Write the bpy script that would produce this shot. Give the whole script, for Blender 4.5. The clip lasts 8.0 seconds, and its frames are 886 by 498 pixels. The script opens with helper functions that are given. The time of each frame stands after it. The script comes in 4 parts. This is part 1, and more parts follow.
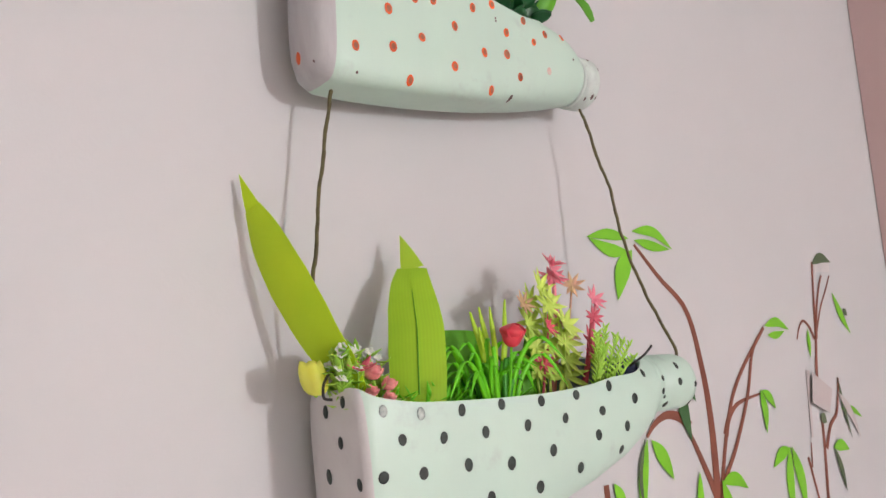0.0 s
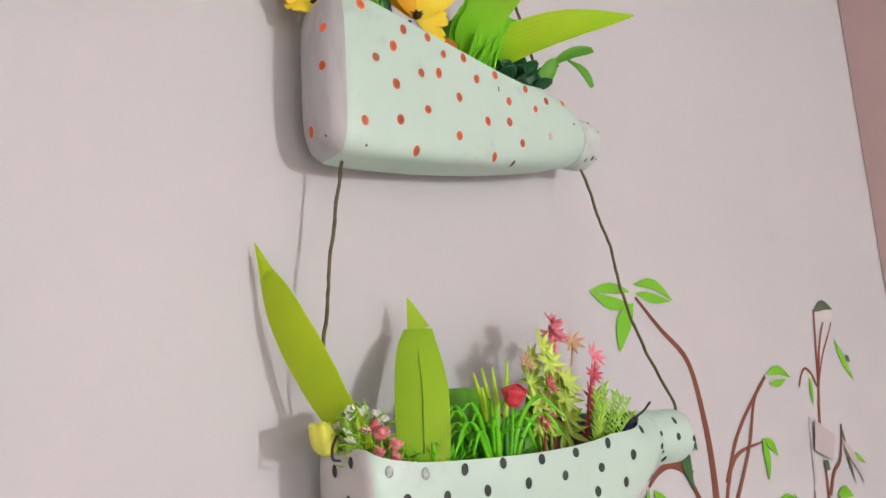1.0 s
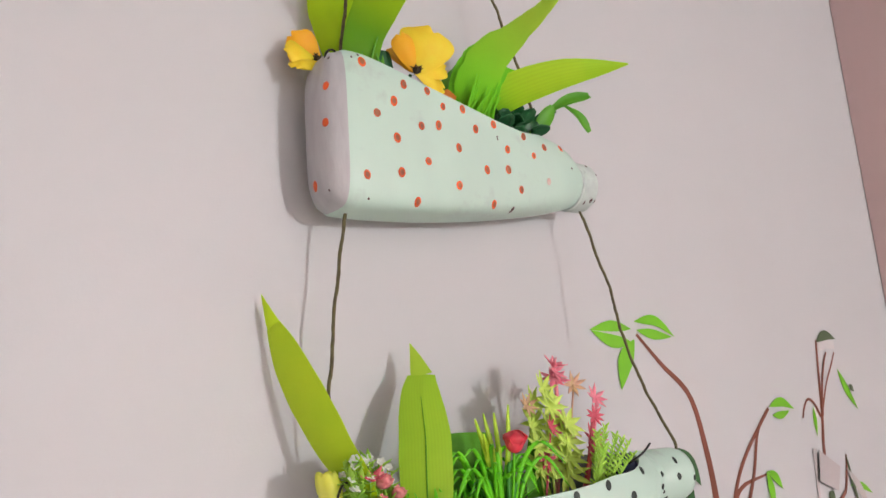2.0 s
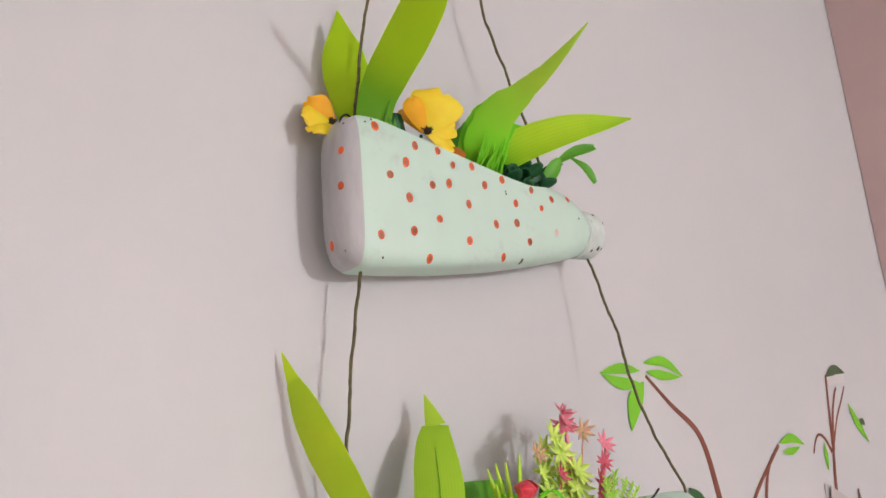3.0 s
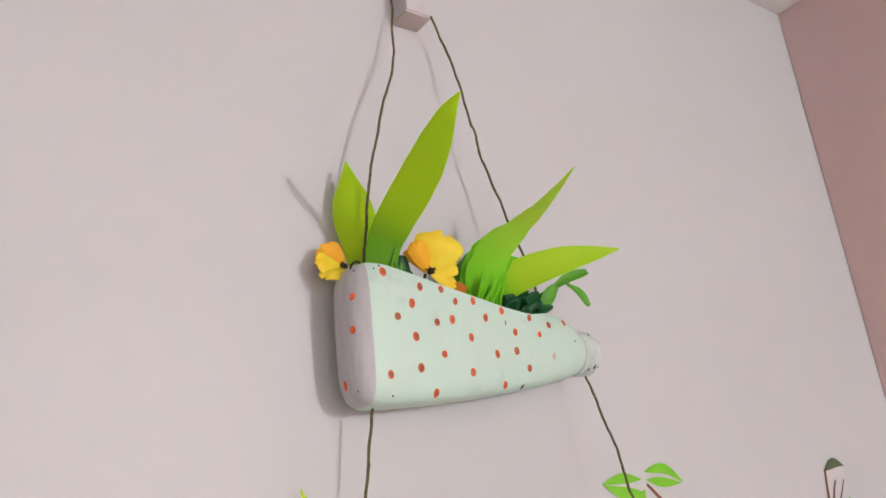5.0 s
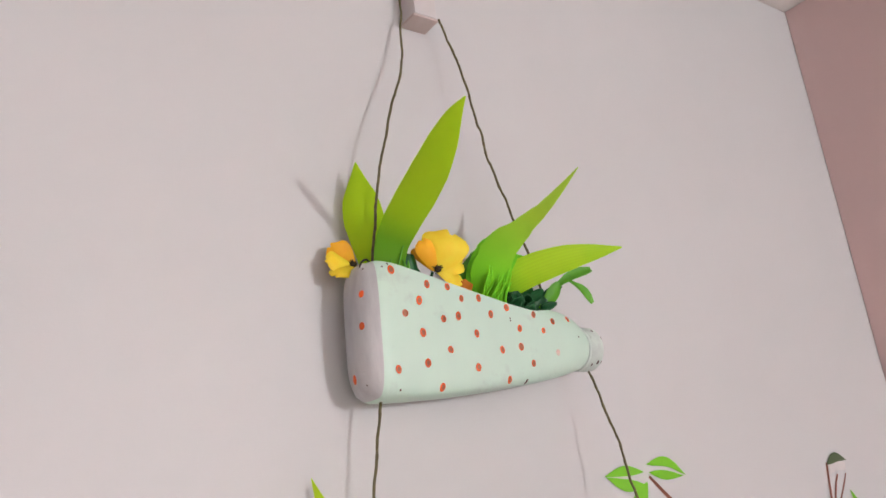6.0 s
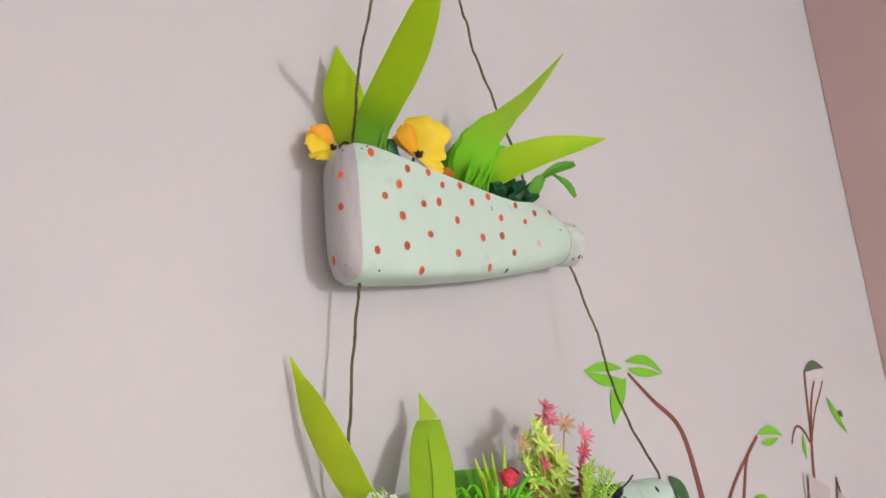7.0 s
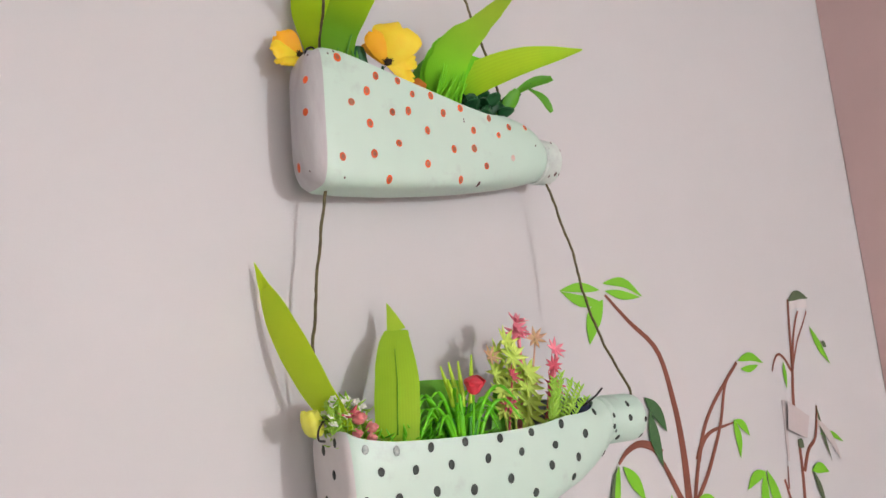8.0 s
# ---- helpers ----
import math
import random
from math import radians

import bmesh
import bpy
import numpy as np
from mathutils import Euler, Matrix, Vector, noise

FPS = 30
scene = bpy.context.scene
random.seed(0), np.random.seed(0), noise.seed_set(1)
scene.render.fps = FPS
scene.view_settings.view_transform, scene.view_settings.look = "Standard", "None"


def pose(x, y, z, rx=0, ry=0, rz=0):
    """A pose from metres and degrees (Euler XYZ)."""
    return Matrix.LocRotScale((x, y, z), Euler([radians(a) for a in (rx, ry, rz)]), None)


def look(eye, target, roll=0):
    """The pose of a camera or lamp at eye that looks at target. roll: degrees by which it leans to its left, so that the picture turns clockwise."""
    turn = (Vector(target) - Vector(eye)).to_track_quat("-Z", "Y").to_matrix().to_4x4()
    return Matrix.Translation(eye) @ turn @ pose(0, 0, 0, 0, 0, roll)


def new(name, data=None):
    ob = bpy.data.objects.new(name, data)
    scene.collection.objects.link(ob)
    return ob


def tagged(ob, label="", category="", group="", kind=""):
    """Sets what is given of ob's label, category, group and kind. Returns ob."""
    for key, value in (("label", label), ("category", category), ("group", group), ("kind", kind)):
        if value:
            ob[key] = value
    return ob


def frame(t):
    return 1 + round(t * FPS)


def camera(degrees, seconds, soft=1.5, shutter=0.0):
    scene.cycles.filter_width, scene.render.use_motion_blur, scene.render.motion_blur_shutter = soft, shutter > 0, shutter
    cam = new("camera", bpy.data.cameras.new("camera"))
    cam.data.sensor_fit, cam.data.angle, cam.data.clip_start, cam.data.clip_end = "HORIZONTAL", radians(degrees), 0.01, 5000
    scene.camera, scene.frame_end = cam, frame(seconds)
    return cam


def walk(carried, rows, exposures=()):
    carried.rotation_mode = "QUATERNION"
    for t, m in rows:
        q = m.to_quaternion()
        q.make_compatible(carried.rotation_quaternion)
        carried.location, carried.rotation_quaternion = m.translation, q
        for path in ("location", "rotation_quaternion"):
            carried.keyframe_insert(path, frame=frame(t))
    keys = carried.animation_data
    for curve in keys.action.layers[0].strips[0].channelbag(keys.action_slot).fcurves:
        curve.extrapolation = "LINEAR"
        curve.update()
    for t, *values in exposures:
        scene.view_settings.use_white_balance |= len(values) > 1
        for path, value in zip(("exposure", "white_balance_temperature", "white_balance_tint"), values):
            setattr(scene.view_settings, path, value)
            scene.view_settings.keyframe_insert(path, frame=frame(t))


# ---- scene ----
cam = camera(59.7, 8.0)
PATH = [
    (0, (-0.25, -0.418, 1.568), (0.998, 1.118, 1.853), -3.7),
    (0.5, (-0.258, -0.432, 1.578), (0.973, 1.11, 1.907), -3.7),
    (1, (-0.262, -0.442, 1.586), (0.959, 1.101, 1.945), -3.5),
    (1.5, (-0.264, -0.452, 1.595), (0.947, 1.094, 1.974), -3.7),
    (3, (-0.281, -0.483, 1.622), (0.886, 1.075, 2.081), -4.6),
    (3.5, (-0.288, -0.502, 1.636), (0.863, 1.064, 2.107), -4.6),
    (4, (-0.293, -0.513, 1.646), (0.866, 1.037, 2.15), -5.1),
    (4.5, (-0.301, -0.527, 1.657), (0.847, 1.005, 2.235), -5.9),
    (5.8, (-0.32, -0.546, 1.664), (0.811, 0.977, 2.299), -6.2),
    (6, (-0.319, -0.551, 1.66), (0.802, 0.991, 2.267), -6.0),
    (6.5, (-0.314, -0.548, 1.638), (0.81, 1.021, 2.165), -5.6),
    (7, (-0.304, -0.543, 1.617), (0.838, 1.033, 2.075), -5.2),
    (7.5, (-0.286, -0.543, 1.599), (0.859, 1.047, 2.0), -4.5),
    (8, (-0.274, -0.544, 1.581), (0.864, 1.063, 1.93), -4.8),
]
walk(cam, [(t, look(eye, target, roll)) for t, eye, target, roll in PATH])

# ---- light ----
world = bpy.data.worlds.new("world")
scene.world = world
world.use_nodes = True
world.node_tree.nodes["Background"].inputs["Color"].default_value = (0.75, 0.85, 1.0, 1)
world.node_tree.nodes["Background"].inputs["Strength"].default_value = 0.15


def lamp(name, kind, at, target, power, colour, size, size_y=0.0):
    data = bpy.data.lights.new(name, kind)
    data.energy, data.color = power, colour
    if kind == "AREA":
        data.size = size
        if size_y:
            data.shape, data.size_y = "RECTANGLE", size_y
    else:
        data.shadow_soft_size = size
    ob = new(name, data)
    ob.matrix_world = look(at, target)
    return ob


# Key light, placed where the cast shadows point; its source is unseen.
lamp("key_light", "POINT", (0.62, -3.06, 1.79), (0, 0, 1.7), 85.0, (0.866, 0.975, 1.0), 0.032)
# Added area lamp: soft fill that lightens the cast shadows, source unseen.
lamp("fill_light", "AREA", (-0.75, -3.17, 1.55), (-0.75, 0, 1.55), 11.0, (0.96, 0.93, 0.93), 1.5, 1.3)
scene.view_settings.exposure = 0.0


# ---- materials ----
def material(name, colour, rough=0.5, other=None, scale=60.0, mix=0.5, fine=900.0, bump=0.1, depth=0.0004,
             metal=0.0, stripes=0.0, stretch=(1, 1, 1), through_light=0.0, random_hue=0.0, stain=None, stain_scale=12.0, sheen=0.0,
             root=None, root_end=0.45):
    """Colour varied by two noises, with a fine bump; stripes: ribs across a leaf;
    root: the dye of a leaf at its root, fading out at root_end of its length."""
    m = bpy.data.materials.new(name)
    m.use_nodes = True
    nt = m.node_tree
    nodes, links = nt.nodes, nt.links
    bsdf = nodes["Principled BSDF"]
    bsdf.inputs["Roughness"].default_value = rough
    bsdf.inputs["Metallic"].default_value = metal
    if sheen:
        bsdf.inputs["Coat Weight"].default_value = sheen
        bsdf.inputs["Coat Roughness"].default_value = 0.25
    coord = nodes.new("ShaderNodeTexCoord")
    mapping = nodes.new("ShaderNodeMapping")
    mapping.inputs["Scale"].default_value = stretch
    links.new(coord.outputs["Object"], mapping.inputs["Vector"])
    big = nodes.new("ShaderNodeTexNoise")
    big.inputs["Scale"].default_value, big.inputs["Detail"].default_value = scale, 4.0
    small = nodes.new("ShaderNodeTexNoise")
    small.inputs["Scale"].default_value, small.inputs["Detail"].default_value = fine, 3.0
    links.new(mapping.outputs["Vector"], big.inputs["Vector"])
    links.new(mapping.outputs["Vector"], small.inputs["Vector"])
    ramp = nodes.new("ShaderNodeMapRange")
    ramp.inputs["From Min"].default_value, ramp.inputs["From Max"].default_value = 0.35, 0.68
    links.new(big.outputs["Fac"], ramp.inputs["Value"])
    amount = nodes.new("ShaderNodeMath")
    amount.operation = "MULTIPLY"
    amount.inputs[1].default_value = mix
    links.new(ramp.outputs["Result"], amount.inputs[0])
    blend = nodes.new("ShaderNodeMix")
    blend.data_type = "RGBA"
    blend.inputs["A"].default_value = (*colour, 1)
    blend.inputs["B"].default_value = (*(other or [c * 0.8 for c in colour]), 1)
    links.new(amount.outputs[0], blend.inputs["Factor"])
    out = blend.outputs["Result"]
    if stain:
        spot = nodes.new("ShaderNodeTexNoise")
        spot.inputs["Scale"].default_value, spot.inputs["Detail"].default_value = stain_scale, 6.0
        spot.inputs["Roughness"].default_value = 0.65
        links.new(coord.outputs["Object"], spot.inputs["Vector"])
        limit = nodes.new("ShaderNodeMapRange")
        limit.inputs["From Min"].default_value, limit.inputs["From Max"].default_value = 0.58, 0.74
        limit.inputs["To Max"].default_value = 0.5
        links.new(spot.outputs["Fac"], limit.inputs["Value"])
        dirt = nodes.new("ShaderNodeMix")
        dirt.data_type = "RGBA"
        dirt.inputs["B"].default_value = (*stain, 1)
        links.new(out, dirt.inputs["A"])
        links.new(limit.outputs["Result"], dirt.inputs["Factor"])
        out = dirt.outputs["Result"]
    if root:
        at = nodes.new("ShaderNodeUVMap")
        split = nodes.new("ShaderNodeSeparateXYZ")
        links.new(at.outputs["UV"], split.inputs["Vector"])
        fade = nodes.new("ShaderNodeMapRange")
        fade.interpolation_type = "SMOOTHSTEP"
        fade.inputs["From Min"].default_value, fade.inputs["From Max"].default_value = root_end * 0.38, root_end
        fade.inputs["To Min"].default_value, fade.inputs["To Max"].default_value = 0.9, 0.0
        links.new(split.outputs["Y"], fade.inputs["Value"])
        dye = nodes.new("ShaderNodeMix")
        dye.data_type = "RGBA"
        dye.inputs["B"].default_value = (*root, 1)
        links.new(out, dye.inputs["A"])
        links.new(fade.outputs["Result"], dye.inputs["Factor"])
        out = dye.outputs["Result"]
    if random_hue:
        info = nodes.new("ShaderNodeObjectInfo")
        vary = nodes.new("ShaderNodeMapRange")
        vary.inputs["To Min"].default_value, vary.inputs["To Max"].default_value = 1 - random_hue, 1 + random_hue
        links.new(info.outputs["Random"], vary.inputs["Value"])
        hsv = nodes.new("ShaderNodeHueSaturation")
        links.new(vary.outputs["Result"], hsv.inputs["Value"])
        links.new(out, hsv.inputs["Color"])
        out = hsv.outputs["Color"]
    links.new(out, bsdf.inputs["Base Color"])
    height = small.outputs["Fac"]
    if stripes:
        uv = nodes.new("ShaderNodeUVMap")
        wave = nodes.new("ShaderNodeTexWave")
        wave.inputs["Scale"].default_value, wave.inputs["Distortion"].default_value = stripes, 0.6
        wave.inputs["Detail"].default_value = 1.0
        links.new(uv.outputs["UV"], wave.inputs["Vector"])
        add = nodes.new("ShaderNodeMath")
        add.inputs[1].default_value = 0.0
        soft = nodes.new("ShaderNodeMath")
        soft.operation = "MULTIPLY"
        soft.inputs[1].default_value = 0.22
        links.new(wave.outputs["Fac"], soft.inputs[0])
        links.new(soft.outputs[0], add.inputs[0])
        links.new(small.outputs["Fac"], add.inputs[1])
        height = add.outputs[0]
        rib = nodes.new("ShaderNodeMix")
        rib.data_type, rib.blend_type = "RGBA", "MULTIPLY"
        rib.inputs["Factor"].default_value = 0.05
        links.new(out, rib.inputs["A"])
        links.new(wave.outputs["Color"], rib.inputs["B"])
        links.new(rib.outputs["Result"], bsdf.inputs["Base Color"])
        out = rib.outputs["Result"]
    relief = nodes.new("ShaderNodeBump")
    relief.inputs["Strength"].default_value, relief.inputs["Distance"].default_value = bump, depth
    links.new(height, relief.inputs["Height"])
    links.new(relief.outputs["Normal"], bsdf.inputs["Normal"])
    if through_light:
        glow = nodes.new("ShaderNodeBsdfTranslucent")
        links.new(out, glow.inputs["Color"])
        both = nodes.new("ShaderNodeMixShader")
        both.inputs["Fac"].default_value = through_light
        links.new(bsdf.outputs["BSDF"], both.inputs[1])
        links.new(glow.outputs["BSDF"], both.inputs[2])
        links.new(both.outputs["Shader"], nodes["Material Output"].inputs["Surface"])
    return m


WALL = material("pale_pink_wall_paint", (0.600, 0.607, 0.612), 0.55, (0.583, 0.588, 0.591), 5.0, 0.8, 420.0, 0.16, 0.0005,
                stain=(0.607, 0.602, 0.592), stain_scale=3.5)
WALL_DEEP = material("deeper_pink_wall_paint", (0.66, 0.49, 0.475), 0.55, (0.635, 0.47, 0.45), 5.0, 0.8, 420.0, 0.16, 0.0005)
CEILING = material("ceiling_white_paint", (0.72, 0.69, 0.66), 0.7, None, 4.0, 0.2, 300.0, 0.15, 0.0005)
FLOOR = material("floor_tile_glaze", (0.74, 0.68, 0.64), 0.3, (0.68, 0.62, 0.58), 6.0, 0.6, 200.0, 0.05)
PAINT_MINT = material("mint_white_bottle_paint", (0.560, 0.755, 0.645), 0.42, (0.540, 0.715, 0.618), 34.0, 0.8, 700.0, 0.16, 0.0004, stretch=(1.0, 1.0, 0.35),
                      stain=(0.40, 0.46, 0.44), stain_scale=26.0, sheen=0.12)
# Lower base end: pink room light on the mint paint, put into the colour.
PAINT_PINK_LIT = material("pink_lit_base_paint", (0.68, 0.685, 0.67), 0.5, (0.61, 0.61, 0.60), 45.0, 0.8, 600.0, 0.2, 0.0004, stain=(0.46, 0.46, 0.46), stain_scale=30.0)
PAINT_WORN = material("worn_mint_cap_paint", (0.66, 0.76, 0.70), 0.5, (0.55, 0.62, 0.59), 110.0, 0.9, 900.0, 0.25, 0.0004, stain=(0.36, 0.37, 0.37), stain_scale=120.0)
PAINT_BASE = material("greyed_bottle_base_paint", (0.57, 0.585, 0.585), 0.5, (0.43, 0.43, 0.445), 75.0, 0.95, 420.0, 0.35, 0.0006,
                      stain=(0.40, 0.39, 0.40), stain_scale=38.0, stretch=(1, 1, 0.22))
# Grey of the inner walls holds the shadow inside the cut bottles.
INSIDE = material("shaded_bottle_inside", (0.34, 0.38, 0.36), 0.35, (0.27, 0.31, 0.29), 40.0, 0.6, 600.0, 0.1)
RED_DOT = material("orange_red_dot_paint", (0.84, 0.125, 0.015), 0.45, (0.74, 0.095, 0.015), 300.0, 0.6, 1500.0, 0.3, random_hue=0.25)
FADED_DOT = material("faded_pink_dot_paint", (0.72, 0.46, 0.40), 0.5, (0.62, 0.62, 0.55), 420.0, 0.8, 1500.0, 0.3)
RED_CORE = material("dried_dot_paint", (0.34, 0.095, 0.04), 0.5, (0.42, 0.16, 0.08), 300.0, 0.8, 1500.0, 0.3, random_hue=0.3)
BLACK_DOT = material("black_green_dot_paint", (0.014, 0.022, 0.017), 0.5, (0.035, 0.055, 0.043), 260.0, 0.8, 1500.0, 0.3, random_hue=0.4)
GREY_DOT = material("thin_grey_dot_paint", (0.22, 0.28, 0.25), 0.35, (0.5, 0.56, 0.52), 350.0, 0.9, 1500.0, 0.3)
CHIP = material("chipped_brown_paint", (0.10, 0.05, 0.045), 0.6, (0.2, 0.15, 0.14), 500.0, 0.8, 1500.0, 0.4)
WIRE = material("olive_cloth_wire", (0.15, 0.13, 0.05), 0.7, (0.085, 0.068, 0.035), 180.0, 0.8, 2500.0, 0.5, 0.0006)
HOOK_WIRE = material("black_wire_end", (0.02, 0.016, 0.015), 0.45)
LEAF_LIME = material("lime_fabric_leaf", (0.54, 0.78, 0.015), 0.62, (0.46, 0.74, 0.012), 25.0, 0.7, 1400.0, 0.12, 0.0002, through_light=0.1)
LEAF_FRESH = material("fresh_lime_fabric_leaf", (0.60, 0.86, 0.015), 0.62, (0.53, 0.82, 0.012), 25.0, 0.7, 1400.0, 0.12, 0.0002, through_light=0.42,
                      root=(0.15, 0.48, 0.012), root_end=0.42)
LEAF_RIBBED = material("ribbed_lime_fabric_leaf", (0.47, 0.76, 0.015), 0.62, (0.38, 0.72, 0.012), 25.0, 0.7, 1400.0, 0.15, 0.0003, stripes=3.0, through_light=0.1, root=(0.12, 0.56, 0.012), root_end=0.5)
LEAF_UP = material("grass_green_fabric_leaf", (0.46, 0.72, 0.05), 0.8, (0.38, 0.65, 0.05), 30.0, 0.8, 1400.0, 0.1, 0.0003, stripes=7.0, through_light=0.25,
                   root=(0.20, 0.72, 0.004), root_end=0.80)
LEAF_STRAP = material("ribbed_green_fabric_leaf", (0.41, 0.70, 0.028), 0.6, (0.35, 0.65, 0.022), 30.0, 0.8, 1400.0, 0.015, 0.0002, stripes=5.0, through_light=0.1)
LEAF_TIP = material("pale_green_fabric_leaf_tip", (0.48, 0.74, 0.045), 0.6, (0.44, 0.70, 0.04), 30.0, 0.8, 1400.0, 0.12, 0.0002, through_light=0.15)
LEAF_VIVID = material("vivid_green_fabric_leaf", (0.20, 0.68, 0.006), 0.8, (0.13, 0.57, 0.006), 60.0, 0.8, 1400.0, 0.15, 0.0003, stripes=2.0, through_light=0.12)
LEAF_DARK = material("dark_green_plastic_leaf", (0.012, 0.125, 0.032), 0.42, (0.008, 0.065, 0.022), 70.0, 0.8, 900.0, 0.1)
LEAF_MID = material("moss_green_leaf", (0.13, 0.45, 0.014), 0.5, (0.08, 0.34, 0.012), 60.0, 0.7, 900.0, 0.2, through_light=0.15)
GRASS = material("bright_green_plastic_grass", (0.22, 0.82, 0.02), 0.35, (0.12, 0.66, 0.012), 60.0, 0.7, 900.0, 0.1, through_light=0.2)
# Darker copy of the grass green: shade between the inner blades, as colour.
GRASS_SHADED = material("shaded_green_plastic_grass", (0.06, 0.40, 0.015), 0.4, (0.04, 0.30, 0.012), 60.0, 0.7, 900.0, 0.1, through_light=0.15)
GRASS_TIP = material("yellow_plastic_grass_tip", (0.62, 0.90, 0.05), 0.35, (0.52, 0.86, 0.05), 60.0, 0.7, through_light=0.2)
YELLOW = material("yellow_fabric_petal", (1.0, 0.83, 0.05), 0.6, (0.99, 0.66, 0.02), 55.0, 0.8, 900.0, 0.2, through_light=0.18)
# Petals on the flowers' shaded side: the shade is a deeper, more orange yellow.
YELLOW_SHADED = material("shaded_yellow_fabric_petal", (0.95, 0.52, 0.012), 0.6, (0.95, 0.42, 0.01), 70.0, 0.7, 900.0, 0.2, through_light=0.15)
ORANGE = material("orange_fabric_petal", (0.78, 0.27, 0.02), 0.6, (0.7, 0.2, 0.02), 60.0, 0.6, through_light=0.2)
LEMON = material("lemon_plastic_petal", (0.92, 0.93, 0.10), 0.45, (0.88, 0.92, 0.22), 90.0, 0.6, through_light=0.25)
CHARTREUSE = material("yellow_green_plastic_leaf", (0.76, 0.96, 0.20), 0.4, (0.68, 0.93, 0.15), 90.0, 0.7, through_light=0.12)
FERN = material("fresh_green_plastic_fern", (0.40, 0.78, 0.07), 0.4, (0.58, 0.84, 0.15), 90.0, 0.7, through_light=0.15)
SPRIG = material("soft_green_plastic_leaf", (0.46, 0.78, 0.09), 0.45, (0.30, 0.66, 0.05), 120.0, 0.8, through_light=0.15)
PINK = material("pink_plastic_petal", (0.88, 0.17, 0.24), 0.4, (0.66, 0.06, 0.10), 120.0, 0.7, through_light=0.12)
PINK_TOP = material("bright_pink_plastic_bloom", (0.98, 0.24, 0.35), 0.4, (0.95, 0.42, 0.45), 160.0, 0.7, through_light=0.15)
PINK_PALE = material("soft_pink_plastic_petal", (0.93, 0.27, 0.28), 0.5, (0.90, 0.40, 0.38), 150.0, 0.8, through_light=0.12)
ROSE = material("pale_rose_plastic_petal", (0.80, 0.48, 0.34), 0.4, (0.76, 0.62, 0.25), 120.0, 0.7, through_light=0.25)
RED = material("red_plastic_bud", (0.88, 0.05, 0.085), 0.42, (0.78, 0.10, 0.12), 150.0, 0.7, through_light=0.15)
WHITE = material("white_plastic_petal", (0.88, 0.90, 0.82), 0.4, (0.84, 0.88, 0.76), 120.0, 0.3, through_light=0.1)
DARK_CORE = material("brown_flower_core", (0.045, 0.028, 0.01), 0.8, None, 300.0, 0.6, 1500.0, 0.6, 0.001)
FOAM = material("dark_green_floral_foam", (0.03, 0.07, 0.02), 0.9, (0.02, 0.04, 0.015), 300.0, 0.8, 900.0, 0.8, 0.002)
NAVY = material("navy_plastic_wrap", (0.012, 0.022, 0.07), 0.3, (0.025, 0.04, 0.11), 80.0, 0.8, 600.0, 0.3, 0.001)
STEM_BROWN = material("brown_sticker_film", (0.25, 0.082, 0.05), 0.42, (0.215, 0.07, 0.043), 30.0, 0.7, 800.0, 0.05)
STICK_GREEN = material("green_sticker_film", (0.20, 0.58, 0.022), 0.42, (0.18, 0.53, 0.022), 30.0, 0.7, 800.0, 0.05)
STICK_DARK = material("dark_green_sticker_film", (0.085, 0.13, 0.06), 0.45, (0.11, 0.15, 0.08), 40.0, 0.8, 800.0, 0.05)
STICK_DARK_GREEN = material("deep_green_sticker_film", (0.05, 0.155, 0.045), 0.45, (0.04, 0.12, 0.04), 40.0, 0.8, 800.0, 0.05)
STICK_GREY = material("faded_lilac_sticker_film", (0.53, 0.485, 0.48), 0.5, (0.57, 0.52, 0.51), 60.0, 0.8, 800.0, 0.05)
STICK_PALE = material("pale_sticker_backing", (0.66, 0.64, 0.63), 0.45, (0.63, 0.60, 0.59), 60.0, 0.6, 800.0, 0.05)
CASING = material("white_cable_casing", (0.62, 0.60, 0.60), 0.4, (0.57, 0.54, 0.53), 60.0, 0.6, 800.0, 0.08)
CASING_END = material("pinkish_casing_end_plastic", (0.56, 0.47, 0.44), 0.45, (0.50, 0.41, 0.38), 60.0, 0.6, 800.0, 0.08)
METAL = material("lamp_holder_plastic", (0.75, 0.75, 0.73), 0.4)


def bulb_glass():
    m = bpy.data.materials.new("lit_bulb_glass")
    m.use_nodes = True
    bsdf = m.node_tree.nodes["Principled BSDF"]
    bsdf.inputs["Base Color"].default_value = (0.9, 0.88, 0.85, 1)
    bsdf.inputs["Emission Color"].default_value = (1, 0.93, 0.88, 1)
    bsdf.inputs["Emission Strength"].default_value = 4.0
    return m


# ---- building helpers ----
def origin_of(ob):
    at = Vector((0, 0, 0))
    while ob:
        at += ob.location
        ob = ob.parent
    return at


def thing(name, at, label, category, group="", kind=""):
    ob = new(name)
    ob.location = at
    ob.empty_display_size = 0.02
    return tagged(ob, label, category, group, kind)


CRISP = {"leaf", "leaf_tip", "crumpled_leaf", "petal", "body", "stem", "peeling_patch"}


